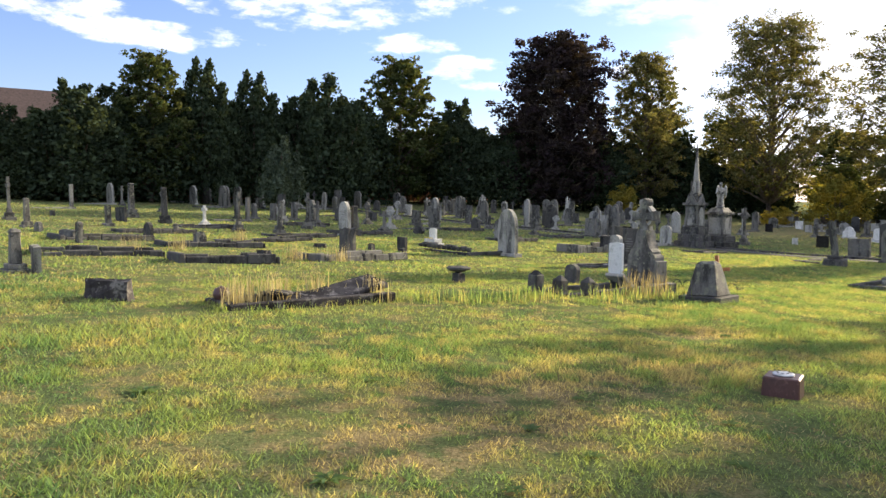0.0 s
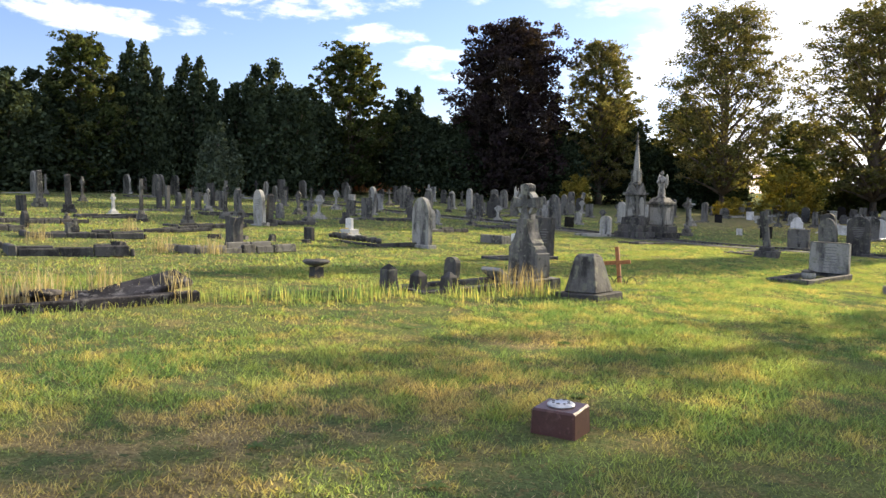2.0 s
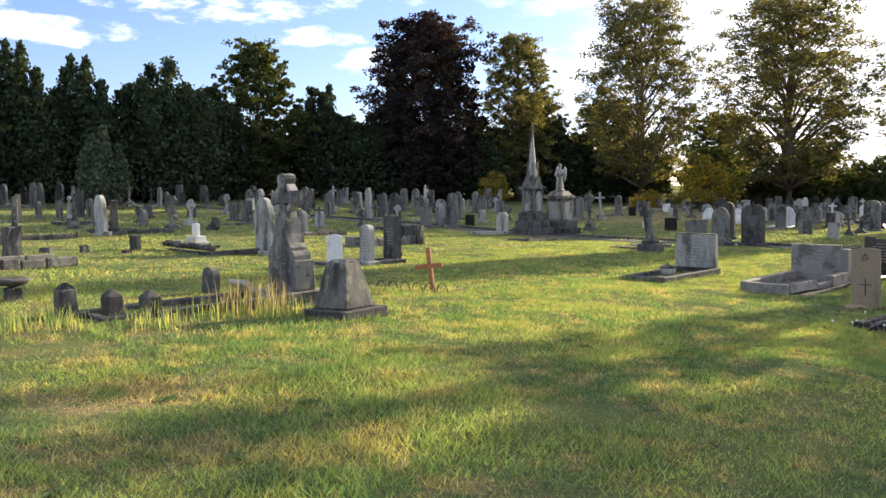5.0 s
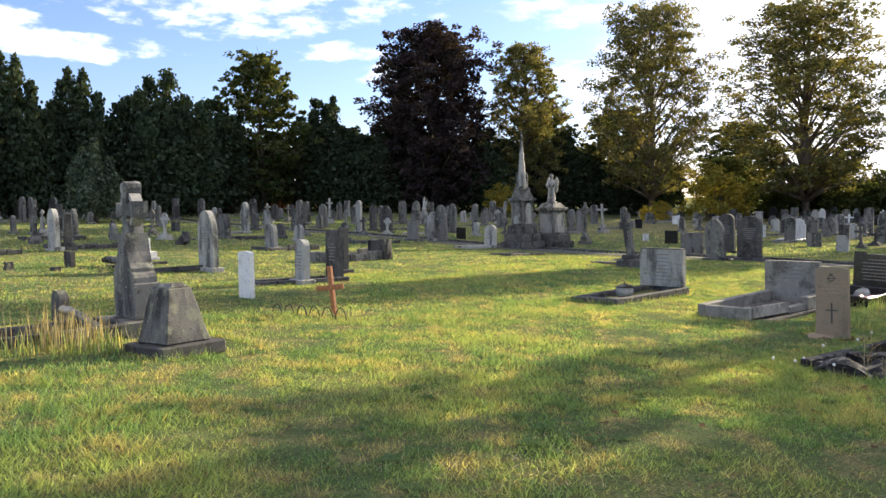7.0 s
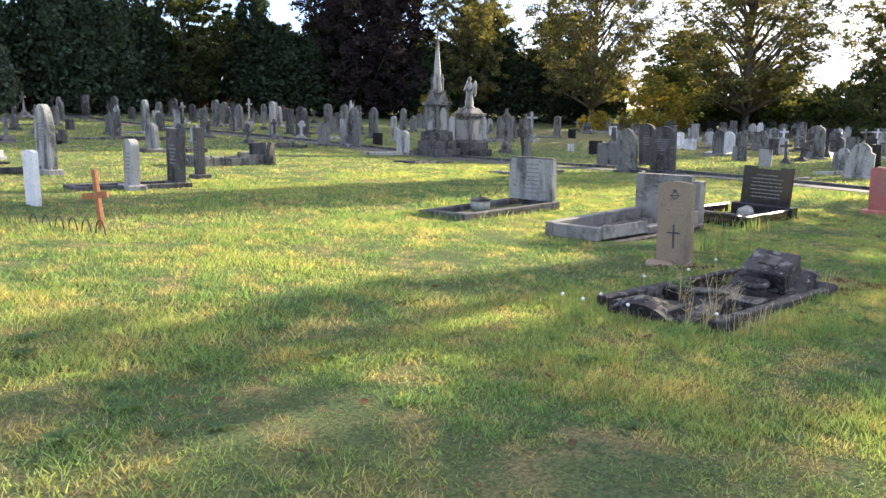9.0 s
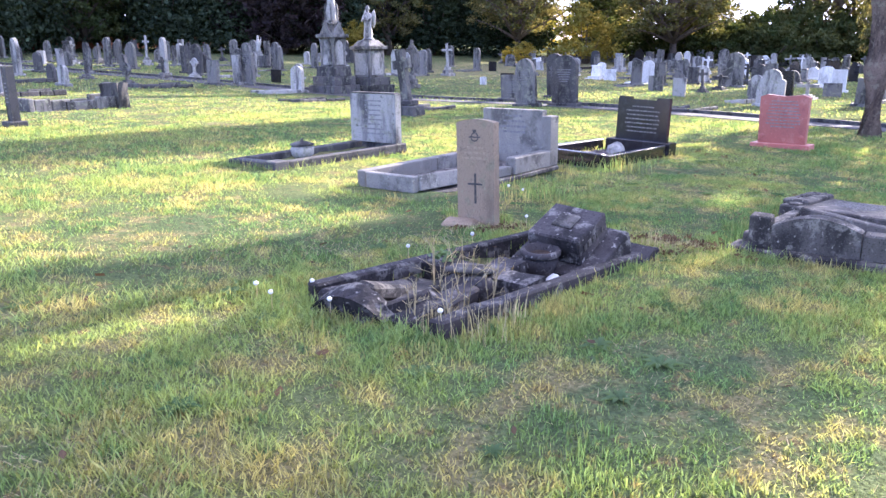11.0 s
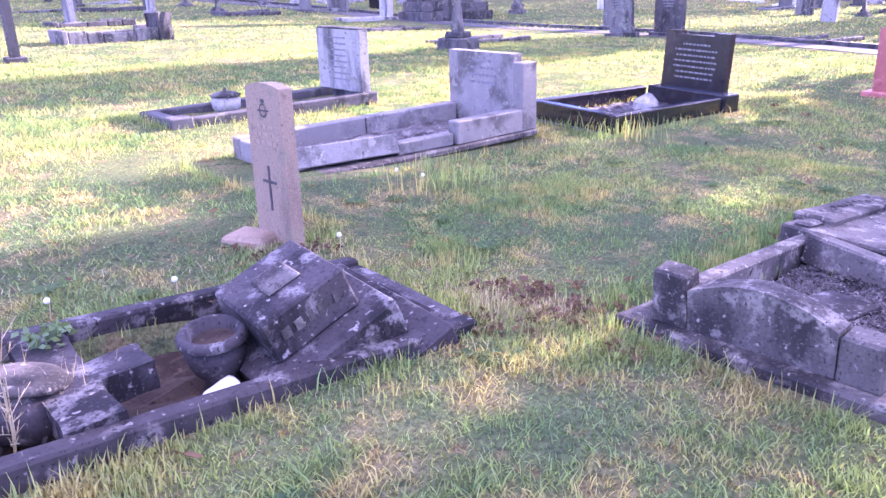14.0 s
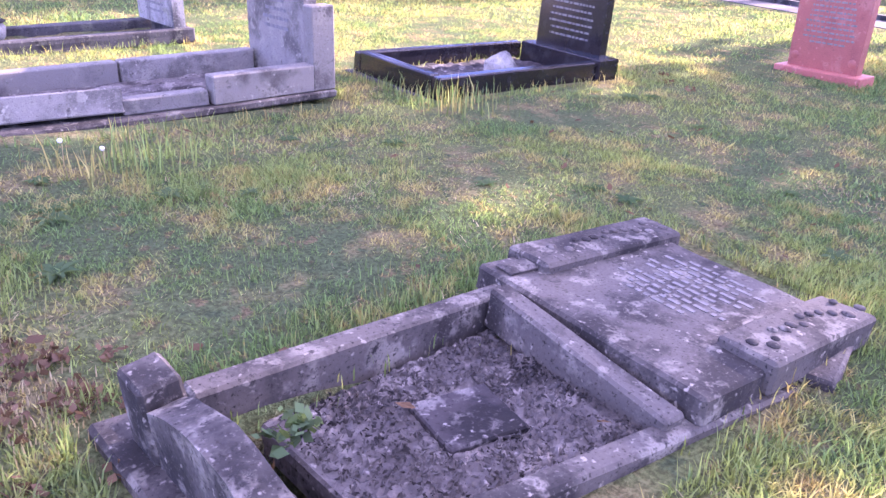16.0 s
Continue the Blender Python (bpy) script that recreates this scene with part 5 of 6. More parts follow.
# ---- spire and angel monuments ----
g = stand("spire_monument", 35.5, 22.1, "tall grey stone spire monument with pale arched panels", "monument")
part("base", box(-0.72, 0.72, -0.72, 0.72, 0, 0.34, 0.02), MAT["dark"], g)
part("step", box(-0.6, 0.6, -0.6, 0.6, 0.34, 0.68, 0.02), MAT["dark"], g)
part("step", box(-0.5, 0.5, -0.5, 0.5, 0.68, 1.05, 0.02, 0.03), MAT["dark"], g)
part("body", rough(box(-0.34, 0.34, -0.34, 0.34, 1.05, 2.15, 0.02), 0.008), G, g)
for a in range(4):
    bm = prism([(y, z + 1.12) for y, z in outline("gothic", 0.40, 0.92)], -0.36, -0.335, 0.006)
    bmesh.ops.transform(bm, matrix=Matrix.Rotation(a * math.pi / 2, 4, "Z"), verts=bm.verts)
    part("panel", bm, MAT["pale"], g, "pale pointed panel")
    s = Matrix.Rotation(a * math.pi / 2 + math.pi / 4, 4, "Z")
    bm = lathe(((0.09, 0.0), (0.055, 0.06), (0.055, 0.9), (0.09, 1.0), (0.10, 1.08)), 8, None, (0.43, 0, 1.05))
    bmesh.ops.transform(bm, matrix=s, verts=bm.verts)
    part("column", bm, G, g, "", True)
    bm = prism([(-0.30, 2.25), (0.30, 2.25), (0.0, 2.72)], -0.40, -0.30, 0.008)
    bmesh.ops.transform(bm, matrix=Matrix.Rotation(a * math.pi / 2, 4, "Z"), verts=bm.verts)
    part("gable", bm, G, g)
    bm = lathe(((0.045, 2.70), (0.045, 3.15), (0.06, 3.18), (0.01, 3.42)), 6, None, (0.22, 0, 0))
    bmesh.ops.transform(bm, matrix=s, verts=bm.verts)
    part("pinnacle", bm, G, g)
part("cornice", box(-0.46, 0.46, -0.46, 0.46, 2.13, 2.26, 0.02), G, g)
part("lantern", box(-0.24, 0.24, -0.24, 0.24, 2.26, 2.78, 0.02, 0.02), G, g)
part("collar", box(-0.27, 0.27, -0.27, 0.27, 2.62, 2.70, 0.01), G, g)
part("spire", lathe(((0.22, 2.78), (0.19, 3.3), (0.165, 3.35), (0.055, 4.7), (0.085, 4.76), (0.03, 4.85), (0.05, 5.0), (0.008, 5.25)), 8), MAT["pale"], g, "slim octagonal stone spire")

g = stand("angel_monument", 37.0, 21.6, "grey stone pedestal monument carrying a standing angel statue", "monument")
part("base", box(-0.72, 0.72, -0.72, 0.72, 0, 0.32, 0.02), MAT["dark"], g)
part("step", box(-0.6, 0.6, -0.6, 0.6, 0.32, 0.62, 0.02), MAT["dark"], g)
part("die", box(-0.44, 0.44, -0.44, 0.44, 0.62, 1.70, 0.02), G, g)
for a in range(4):
    bm = box(-0.455, -0.435, -0.34, 0.34, 0.72, 1.56, 0.004)
    bmesh.ops.transform(bm, matrix=Matrix.Rotation(a * math.pi / 2, 4, "Z"), verts=bm.verts)
    part("panel", bm, MAT["pale"], g, "pale flat panel")
part("cornice", box(-0.54, 0.54, -0.54, 0.54, 1.70, 1.84, 0.02), G, g)
part("roof", box(-0.46, 0.46, -0.46, 0.46, 1.84, 2.06, 0.015, 0.16), G, g)
statue = new("angel_statue")
tagged(statue, "pale stone statue of a winged angel", "statue")
statue.matrix_world = pose(37.0, 21.6, float(ground_z(37.0, 21.6)) + 2.03, 0, 0, 8)
bm = lathe(((0.24, 0), (0.24, 0.06), (0.17, 0.08), (0.19, 0.2), (0.15, 0.5), (0.16, 0.75), (0.18, 0.92), (0.14, 1.02), (0.06, 1.07), (0.06, 1.12), (0.09, 1.18), (0.09, 1.26), (0.03, 1.34)), 14)
for s in (-1, 1):
    prism([(s * 0.06, 0.95), (s * 0.20, 1.18), (s * 0.28, 1.02), (s * 0.26, 0.62), (s * 0.16, 0.45)], 0.12, 0.18, 0.01, bm)
    tube(((0, s * 0.16, 0.95), (-0.14, s * 0.17, 0.75), (-0.2, s * 0.04, 0.8)), (0.055, 0.05, 0.04), 6, bm)
statue.name = "angel_statue"
me = finish("angel_statue", bm, MAT["pale"], True)
pose_keep = statue.matrix_world.copy()
bpy.data.objects.remove(statue)
statue = new("angel_statue", me)
statue.matrix_world = pose_keep
tagged(statue, "pale stone statue of a winged angel", "statue")

g = stand("cross_memorial", 27.8, 11.8, "thick stone cross leaning on a rough block base", "gravestone", turn=8)
part("base", box(-0.32, 0.32, -0.34, 0.34, 0, 0.28, 0.03, 0.02), MAT["dark"], g)
part("block", rough(box(-0.2, 0.2, -0.22, 0.22, 0.281, 0.40, 0.02, 0.02), 0.008), MAT["dark"], g)
bm = prism([(y, z) for y, z in cross_outline(1.2, 0.44, 0.21)], -0.08, 0.08, 0.012)
bmesh.ops.transform(bm, matrix=Matrix.Translation((0, 0, 0.39)) @ Matrix.Rotation(radians(-8), 4, "X"), verts=bm.verts)
part("cross", bm, MAT["grey"], g)

# ---- white memorial with pots ----
g = stand("white_memorial", 18.3, 22.2, "white marble tiered memorial with flower trays", "gravestone")
W = MAT["white"]
g.scale = (0.75, 0.75, 0.75)
part("base", box(-0.3, 0.3, -0.5, 0.5, 0, 0.12, 0.01), W, g)
part("tier", box(-0.24, 0.24, -0.4, 0.4, 0.121, 0.34, 0.01), W, g)
part("headpiece", prism([(y, z + 0.341) for y, z in outline("cambered", 0.46, 0.52)], -0.06, 0.06, 0.01), W, g)
bm, rng = bmesh.new(), random.Random(2)
for k in range(40):
    lathe(((0.02, 0), (0.03, 0.015), (0.005, 0.03)), 6, bm, (rng.uniform(-0.3, -0.2), rng.uniform(-0.4, 0.4), rng.choice((0.13, 0.35)) + rng.uniform(0, 0.04)))
tagged(part("flowers", bm, MAT["yellow"], g, "small yellow flowers"), kind="stuff")
g = stand("kerb_surround", 17.2, 19.6, "low dark kerb lined with small pots and stones", "grave", turn=-3)
kerb_set(g, -0.75, 0.9, -1.3, 1.1, 0.12, 0.12, MAT["dark"])


def pots():
    rng = random.Random(14)
    for k in range(11):
        s = rng.uniform(0.75, 1.35)
        y = 20.6 - 0.22 * k
        ob = new("flower_pot")
        tagged(ob, "small dark flower pot on the grave kerb", "pot", "pots on the kerb")
        ob.matrix_world = pose(16.45 + 0.02 * k, y, float(ground_z(16.5, y)) + 0.10, 0, 0, 30 * k)
        part("bowl", lathe(((0.06 * s, 0), (0.09 * s, 0.05 * s), (0.10 * s, 0.14 * s), (0.08 * s, 0.15 * s)), 10), MAT["dark"] if k % 3 else MAT["grey"], ob, smooth=True)


pots()


# ---- old kerbs and broken stones ----
def rough_kerb(x, y, length, wide, turn, seed, mat="dark", h=0.16, label="sunken rough stone kerb in the grass"):
    rng = random.Random(seed)
    ob = stand("kerb_surround", x, y, label, "grave", "sunken kerbs", turn, rng.uniform(-2, 2), rng.uniform(-1.5, 1.5))
    for yy in (-wide / 2, wide / 2):
        a = -length / 2
        while a < length / 2:
            w = rng.uniform(0.35, 0.8)
            part("kerb", box(a, min(a + w, length / 2) - 0.012, yy - 0.07, yy + 0.07, 0, h * rng.uniform(0.75, 1.15), 0.02, 0.012), MAT[mat], ob)
            a += w
    part("kerb", box(-length / 2 - 0.15, -length / 2 - 0.005, -wide / 2 - 0.08, wide / 2 + 0.08, 0, h * 1.2, 0.02, 0.012), MAT[mat], ob)
    return ob


rough_kerb(7.2, 15.6, 2.0, 0.9, -8, 1, "dark", 0.2)
rough_kerb(5.2, 17.5, 2.4, 0.9, -6, 2)
rough_kerb(10.9, 16.3, 2.6, 1.0, 4, 3, "grey", 0.2)
rough_kerb(11.8, 22.9, 3.0, 1.0, 0, 4, "dark", 0.13)
rough_kerb(9.0, 20.4, 2.6, 1.0, -4, 5)
rough_kerb(6.8, 22.6, 2.4, 1.0, 3, 6)
rough_kerb(14.5, 25.2, 2.4, 1.0, -2, 7)
rough_kerb(18.8, 27.6, 2.6, 1.0, 4, 8)
rough_kerb(23.3, 18.9, 2.4, 0.9, 0, 9, "grey", 0.3)
rough_kerb(29.8, 13.2, 2.4, 0.9, 2, 10, "dark", 0.12)
rough_kerb(31.5, 19.0, 2.0, 0.9, 2, 13, "dark", 0.12)
rough_kerb(24.5, 24.2, 2.2, 0.9, 2, 11)
rough_kerb(19.5, 33.5, 2.2, 0.9, -3, 12)
rough_kerb(27.6, 31.0, 2.2, 0.9, -3, 14)
rough_kerb(13.0, 30.0, 2.2, 0.9, -3, 15)
rough_kerb(9.6, 26.3, 2.4, 0.9, 2, 16)
rough_kerb(31.0, 27.0, 2.2, 0.9, -3, 17)
rough_kerb(36.5, 8.2, 2.2, 0.9, -3, 18, "dark", 0.12)


def broken_stub(x, y, w, d, h, mat, seed, label, turn=0.0, lean=0.0, tip=0.0):
    rng = random.Random(seed)
    ob = stand("broken_stone", x, y, label, "stone", "", turn, lean, tip, 0.04)
    bm = box(-d / 2, d / 2, -w / 2, w / 2, 0, h, 0.0, 0.03)
    bmesh.ops.subdivide_edges(bm, edges=bm.edges[:], cuts=2, use_grid_fill=True)
    for q in bm.verts:
        k = 1.0 if q.co.z > h * 0.9 else 0.35
        q.co += Vector((rng.uniform(-1, 1), rng.uniform(-1, 1), rng.uniform(-1, 0.6))) * 0.05 * k * min(1.0, h * 2)
    part("block", bm, MAT[mat], ob)
    return ob


broken_stub(11.6, 17.7, 0.46, 0.30, 0.78, "dark", 1, "jagged dark stump of a broken headstone")
broken_stub(24.3, 18.7, 0.85, 0.35, 0.66, "dark", 2, "jagged dark broken headstone beside its kerb")
broken_stub(8.0, 15.5, 0.3, 0.25, 0.30, "dark", 3, "small dark broken stone on the kerb")
broken_stub(3.08, 10.1, 0.62, 0.18, 0.30, "slate", 4, "dark wedge-shaped fragment standing in the grass", 40)
broken_stub(9.35, 10.6, 0.20, 0.20, 0.22, "dark", 5, "small mushroom-shaped broken pedestal")
broken_stub(13.2, 20.3, 0.34, 0.2, 0.16, "dark", 6, "low dark stone fragment in the grass", 30)
broken_stub(14.0, 20.0, 0.18, 0.2, 0.24, "dark", 7, "low dark stone fragment in the grass", 10)
broken_stub(12.5, 20.6, 0.40, 0.2, 0.16, "dark", 8, "low dark stone fragment in the grass", 50)
broken_stub(14.9, 19.6, 0.30, 0.2, 0.14, "dark", 9, "low dark stone fragment in the grass", 5)
broken_stub(22.3, 28.0, 0.6, 0.2, 0.36, "dark", 10, "tilted dark headstone fragment", 10, -35)
broken_stub(8.7, 20.6, 0.3, 0.3, 0.4, "grey", 11, "grey stone stump among dry grass")
broken_stub(5.9, 22.5, 0.9, 0.3, 0.3, "grey", 12, "heap of grey broken stones", 10)
top = stand("broken_stone", 9.35, 10.6, "flat cap stone on the broken pedestal", "stone", sink=-0.19)
part("cap", rough(lathe(((0.11, 0.0), (0.20, 0.035), (0.235, 0.075), (0.20, 0.095), (0.05, 0.085)), 14), 0.014, 1, 8.0), MAT["dark"], top, "", True)

g = stand("collapsed_grave", 5.25, 9.05, "low kerbed grave with a fallen slab and dry weeds", "grave", turn=-2)
kerb_set(g, -1.2, 1.2, -0.42, 0.42, 0.13, 0.14, MAT["slate"])
m = Matrix.Translation((0.35, 0.0, 0.05)) @ Matrix.Rotation(radians(-11), 4, "Y") @ Matrix.Rotation(radians(10), 4, "X")
part("fallen_slab", box(-0.60, 0.85, -0.25, 0.25, 0.02, 0.10, 0.016, m=m), MAT["slate"], g, "long dark slab lying tilted on the kerb")
part("ball", lathe(((0.01, 0.10), (0.08, 0.13), (0.115, 0.20), (0.08, 0.28), (0.01, 0.31)), 12, None, (-1.1, 0.1, 0)), MAT["maroon"], g, "round stone ball", True)
part("cap", lathe(((0.12, 0.1), (0.14, 0.16), (0.21, 0.18), (0.21, 0.21), (0.1, 0.23)), 14, None, (-0.42, -0.05, 0)), MAT["slate"], g, "broken moulded cap", True)
bed(g, "soil", -1.06, 1.06, -0.29, 0.29, 0.05, MAT["soil"], 15, 0.02)


# ---- boundary wall and house beyond the trees ----
wall = new("wall_north", finish("wall_north", box(22, 66, 69.4, 69.75, 0.0, 3.6, 0.02), MAT["brick"]))
tagged(wall, "dark red brick boundary wall in shade", "wall", kind="structure")
house = new("house")
tagged(house, "brick house with white windows behind the trees", "house")
house.matrix_world = pose(12.0, 67.5, float(ground_z(12.0, 67.5)), 0, 0, -8)
part("wall", box(-7, 7, 0, 8, 0, 5.4, 0.02), MAT["brick"], house)
bm = bmesh.new()
v = [bm.verts.new(q) for q in ((-7.4, -0.4, 5.3), (7.4, -0.4, 5.3), (7.4, 8.4, 5.3), (-7.4, 8.4, 5.3), (-6.8, 4, 8.6), (6.8, 4, 8.6))]
for f in ((0, 1, 5, 4), (2, 3, 4, 5), (1, 2, 5), (3, 0, 4), (3, 2, 1, 0)):
    bm.faces.new([v[i] for i in f])
part("roof", bm, plain("brown_roof_tiles", (0.075, 0.05, 0.045), 0.9, 0, 0.3, 6), house)
for k, (wx, wz) in enumerate(((-5.2, 3.2), (-2.6, 3.2), (0.4, 3.2), (3.4, 3.2))):
    win = part("window", box(wx - 0.75, wx + 0.75, -0.08, 0.02, wz, wz + 1.5, 0.01), MAT["plastic"], house, "white framed window")
    part("pane", box(wx - 0.62, wx - 0.05, -0.095, -0.06, wz + 0.12, wz + 1.38, 0.0), MAT["black"], win, "dark glass")
    part("pane", box(wx + 0.05, wx + 0.62, -0.095, -0.06, wz + 0.12, wz + 1.38, 0.0), MAT["black"], win, "dark glass")


# ---- grass, weeds and fallen leaves ----
KEEP_OUT = ((16.25, 18.8, 1.70, 2.74), (19.30, 21.3, 0.20, 1.42), (21.0, 22.2, 0.35, 1.5), (19.15, 22.3, 4.3, 5.5), (22.95, 25.5, 4.1, 5.25), (19.7, 22.3, 7.1, 8.06), (5.9, 6.3, 2.8, 3.15), (4.0, 6.5, 8.6, 9.5))


def clear_of_graves(x, y, margin=0.02):
    ok = np.ones(len(x), bool)
    for x0, x1, y0, y1 in KEEP_OUT:
        ok &= ~((x > x0 - margin) & (x < x1 + margin) & (y > y0 - margin) & (y < y1 + margin))
    return ok


def blade_mesh(name, x, y, h, w, bend, mat, rng, lift=0.0, simple=False):
    """Bent tapering blades; simple ones are single pointed leaves."""
    n = len(x)
    z = ground_z(x, y) - 0.01 + lift
    a = rng.random(n) * math.tau
    f = rng.random(n) * math.tau
    sx, sy = np.cos(a) * w * 0.5, np.sin(a) * w * 0.5
    bx, by = np.cos(f) * bend, np.sin(f) * bend
    rows = ((0, -1, 0), (0, 1, 0), (1, 0, 1)) if simple else ((0, -1, 0), (0, 1, 0), (0.35, 0.75, 0.6), (0.35, -0.75, 0.6), (1, 0, 1))
    v = len(rows)
    p = np.empty((n, v, 3))
    for i, (k, s, hh) in enumerate(rows):
        p[:, i, 0], p[:, i, 1], p[:, i, 2] = x + sx * s + bx * k, y + sy * s + by * k, z + h * hh
    base = np.arange(n) * v
    if simple:
        idx, starts = np.arange(n * 3), np.arange(n) * 3
    else:
        idx = np.stack([base, base + 1, base + 2, base + 3, base + 3, base + 2, base + 4], 1).ravel()
        starts = np.stack([np.arange(n) * 7, np.arange(n) * 7 + 4], 1).ravel()
    me = bpy.data.meshes.new(name)
    me.vertices.add(n * v)
    me.vertices.foreach_set("co", p.ravel())
    me.loops.add(len(idx))
    me.loops.foreach_set("vertex_index", idx)
    me.polygons.add(len(starts))
    me.polygons.foreach_set("loop_start", starts)
    me.update(calc_edges=True)
    me.materials.append(mat)
    return me


LATTICE = np.random.default_rng(404).random((64, 64))


def lumpy(x, y, step):
    """Smooth random rise and fall over the ground, 0 to 1, with lumps about step metres wide."""
    u, v = x / step + 200.3, y / step + 200.7
    i, j = np.floor(u).astype(int), np.floor(v).astype(int)
    a, b = u - i, v - j
    a, b = a * a * (3 - 2 * a), b * b * (3 - 2 * b)
    at = lambda p, q: LATTICE[p % 64, q % 64]
    return (at(i, j) * (1 - a) + at(i + 1, j) * a) * (1 - b) + (at(i, j + 1) * (1 - a) + at(i + 1, j + 1) * a) * b


def patchy(x, y):
    """How lush the turf is, 0 to 1: broad patches, tussocks and small tufts."""
    return np.clip(0.40 * lumpy(x, y, 1.7) + 0.35 * lumpy(x + 9, y, 0.42) + 0.35 * lumpy(x, y + 7, 0.13) - 0.05, 0, 1)


def sow(name, x0, x1, y0, y1, per_m2, h, w, seed, label, simple=True):
    rng = np.random.default_rng(seed)
    n = int((x1 - x0) * (y1 - y0) * per_m2)
    x, y = x0 + (x1 - x0) * rng.random(n), y0 + (y1 - y0) * rng.random(n)
    ok = clear_of_graves(x, y)
    x, y = x[ok], y[ok]
    g = patchy(x, y)
    keep = rng.random(len(x)) < 0.25 + 1.15 * g
    x, y, g = x[keep], y[keep], g[keep]
    hh = h * (0.30 + 1.9 * g ** 1.6) * (0.5 + rng.random(len(x)))
    bend = hh * (0.3 + 1.0 * rng.random(len(x)))
    ob = new(name, blade_mesh(name, x, y, hh, w * (0.7 + 0.6 * rng.random(len(x))), bend, MAT["blade"], rng, 0.0, simple))
    return tagged(ob, label, "grass", kind="stuff")


LAWN = "short uneven green and yellow lawn grass"
sow("grass", 13.5, 17.5, -1.2, -0.2, 3000, 0.038, 0.0065, 13, LAWN)
sow("grass", 13.5, 23.5, -0.2, 3.4, 6200, 0.040, 0.0064, 1, LAWN, False)
sow("grass", 23.5, 30, -0.2, 3.4, 1500, 0.040, 0.011, 10, LAWN)
sow("grass", 13.5, 27, 3.4, 8.5, 2000, 0.045, 0.011, 2, LAWN)
sow("grass", 1.0, 13.5, 1.6, 6.5, 3000, 0.044, 0.009, 3, LAWN)
sow("grass", 3.0, 13.5, -0.2, 1.6, 2400, 0.044, 0.009, 9, LAWN)
sow("grass", -1.0, 1.0, 2.4, 6.5, 2400, 0.044, 0.009, 8, LAWN)
sow("grass", -1.0, 13.5, 6.5, 12.0, 1100, 0.046, 0.014, 4, LAWN)
sow("grass", 13.5, 30, 8.5, 15.0, 600, 0.045, 0.019, 5, LAWN)
sow("grass", 0.0, 33, 12.0, 26.0, 190, 0.045, 0.030, 6, LAWN)
sow("grass", 27, 33.5, 0.0, 12.0, 450, 0.045, 0.02, 7, LAWN)
sow("grass", 0.0, 44, 26.0, 56.0, 44, 0.05, 0.055, 11, LAWN)
sow("grass", 35.2, 80, 0.0, 26.0, 46, 0.05, 0.055, 12, LAWN)


def thatch(name, x0, x1, y0, y1, per_m2, seed, w=0.006):
    """Dead straw lying flat among the green blades, gathered in patches."""
    rng = np.random.default_rng(seed)
    n = int((x1 - x0) * (y1 - y0) * per_m2)
    x, y = x0 + (x1 - x0) * rng.random(n), y0 + (y1 - y0) * rng.random(n)
    g = 0.5 + 0.3 * np.sin(x * 1.9 + 2.0 * np.sin(y * 1.1 + 2)) + 0.25 * np.sin(y * 4.3 + x * 2.2)
    keep = clear_of_graves(x, y) & (rng.random(n) < g ** 2)
    x, y = x[keep], y[keep]
    h = 0.012 + 0.025 * rng.random(len(x))
    ob = new(name, blade_mesh(name, x, y, h, np.full(len(x), w), 0.03 + 0.06 * rng.random(len(x)), MAT["straw"], rng, 0.0, True))
    tagged(ob, "flattened dry straw among the lawn grass", "grass", kind="stuff")


thatch("straw", 12.5, 24, -0.3, 5.0, 1000, 51)
thatch("straw", 0.0, 12.5, 1.6, 7.0, 480, 52, 0.008)


def fringe(seed, label):
    """Longer grass that the mower misses along kerbs and stones."""
    rng = np.random.default_rng(seed)
    X, Y = [], []
    for (x0, x1, y0, y1), n in ((KEEP_OUT[0], 900), (KEEP_OUT[1], 900), (KEEP_OUT[2], 900), (KEEP_OUT[3], 1300), (KEEP_OUT[4], 900), (KEEP_OUT[5], 900), (KEEP_OUT[7], 1300), ((9.1, 12.6, 6.6, 8.9), 2200), ((18.85, 19.05, 3.2, 3.7), 500), ((14.8, 15.4, 8.6, 9.3), 400)):
        t, s = rng.random(n), rng.integers(0, 4, n)
        d = np.abs(rng.normal(0, 0.05, n)) + 0.015
        X.append(np.where(s == 0, x0 - d, np.where(s == 1, x1 + d, x0 + (x1 - x0) * t)))
        Y.append(np.where(s == 2, y0 - d, np.where(s == 3, y1 + d, y0 + (y1 - y0) * t)))
    x, y = np.concatenate(X), np.concatenate(Y)
    h = 0.04 + 0.09 * rng.random(len(x)) ** 2
    ob = new("long_grass", blade_mesh("long_grass", x, y, h, np.full(len(x), 0.007), h * 0.6 * rng.random(len(x)), MAT["blade"], rng))
    tagged(ob, label, "grass", kind="stuff")


fringe(21, "longer grass fringe along the stone kerbs")


def tufts(name, spots, n, h, mat, seed, label, r=0.12, w=0.010):
    rng = np.random.default_rng(seed)
    x = np.concatenate([sx + rng.normal(0, r, n) for sx, sy in spots])
    y = np.concatenate([sy + rng.normal(0, r, n) for sx, sy in spots])
    hh = h * (0.4 + 0.8 * rng.random(len(x)))
    ob = new(name, blade_mesh(name, x, y, hh, np.full(len(x), w), hh * 0.35 * rng.random(len(x)), mat, rng))
    tagged(ob, label, "grass", kind="stuff")


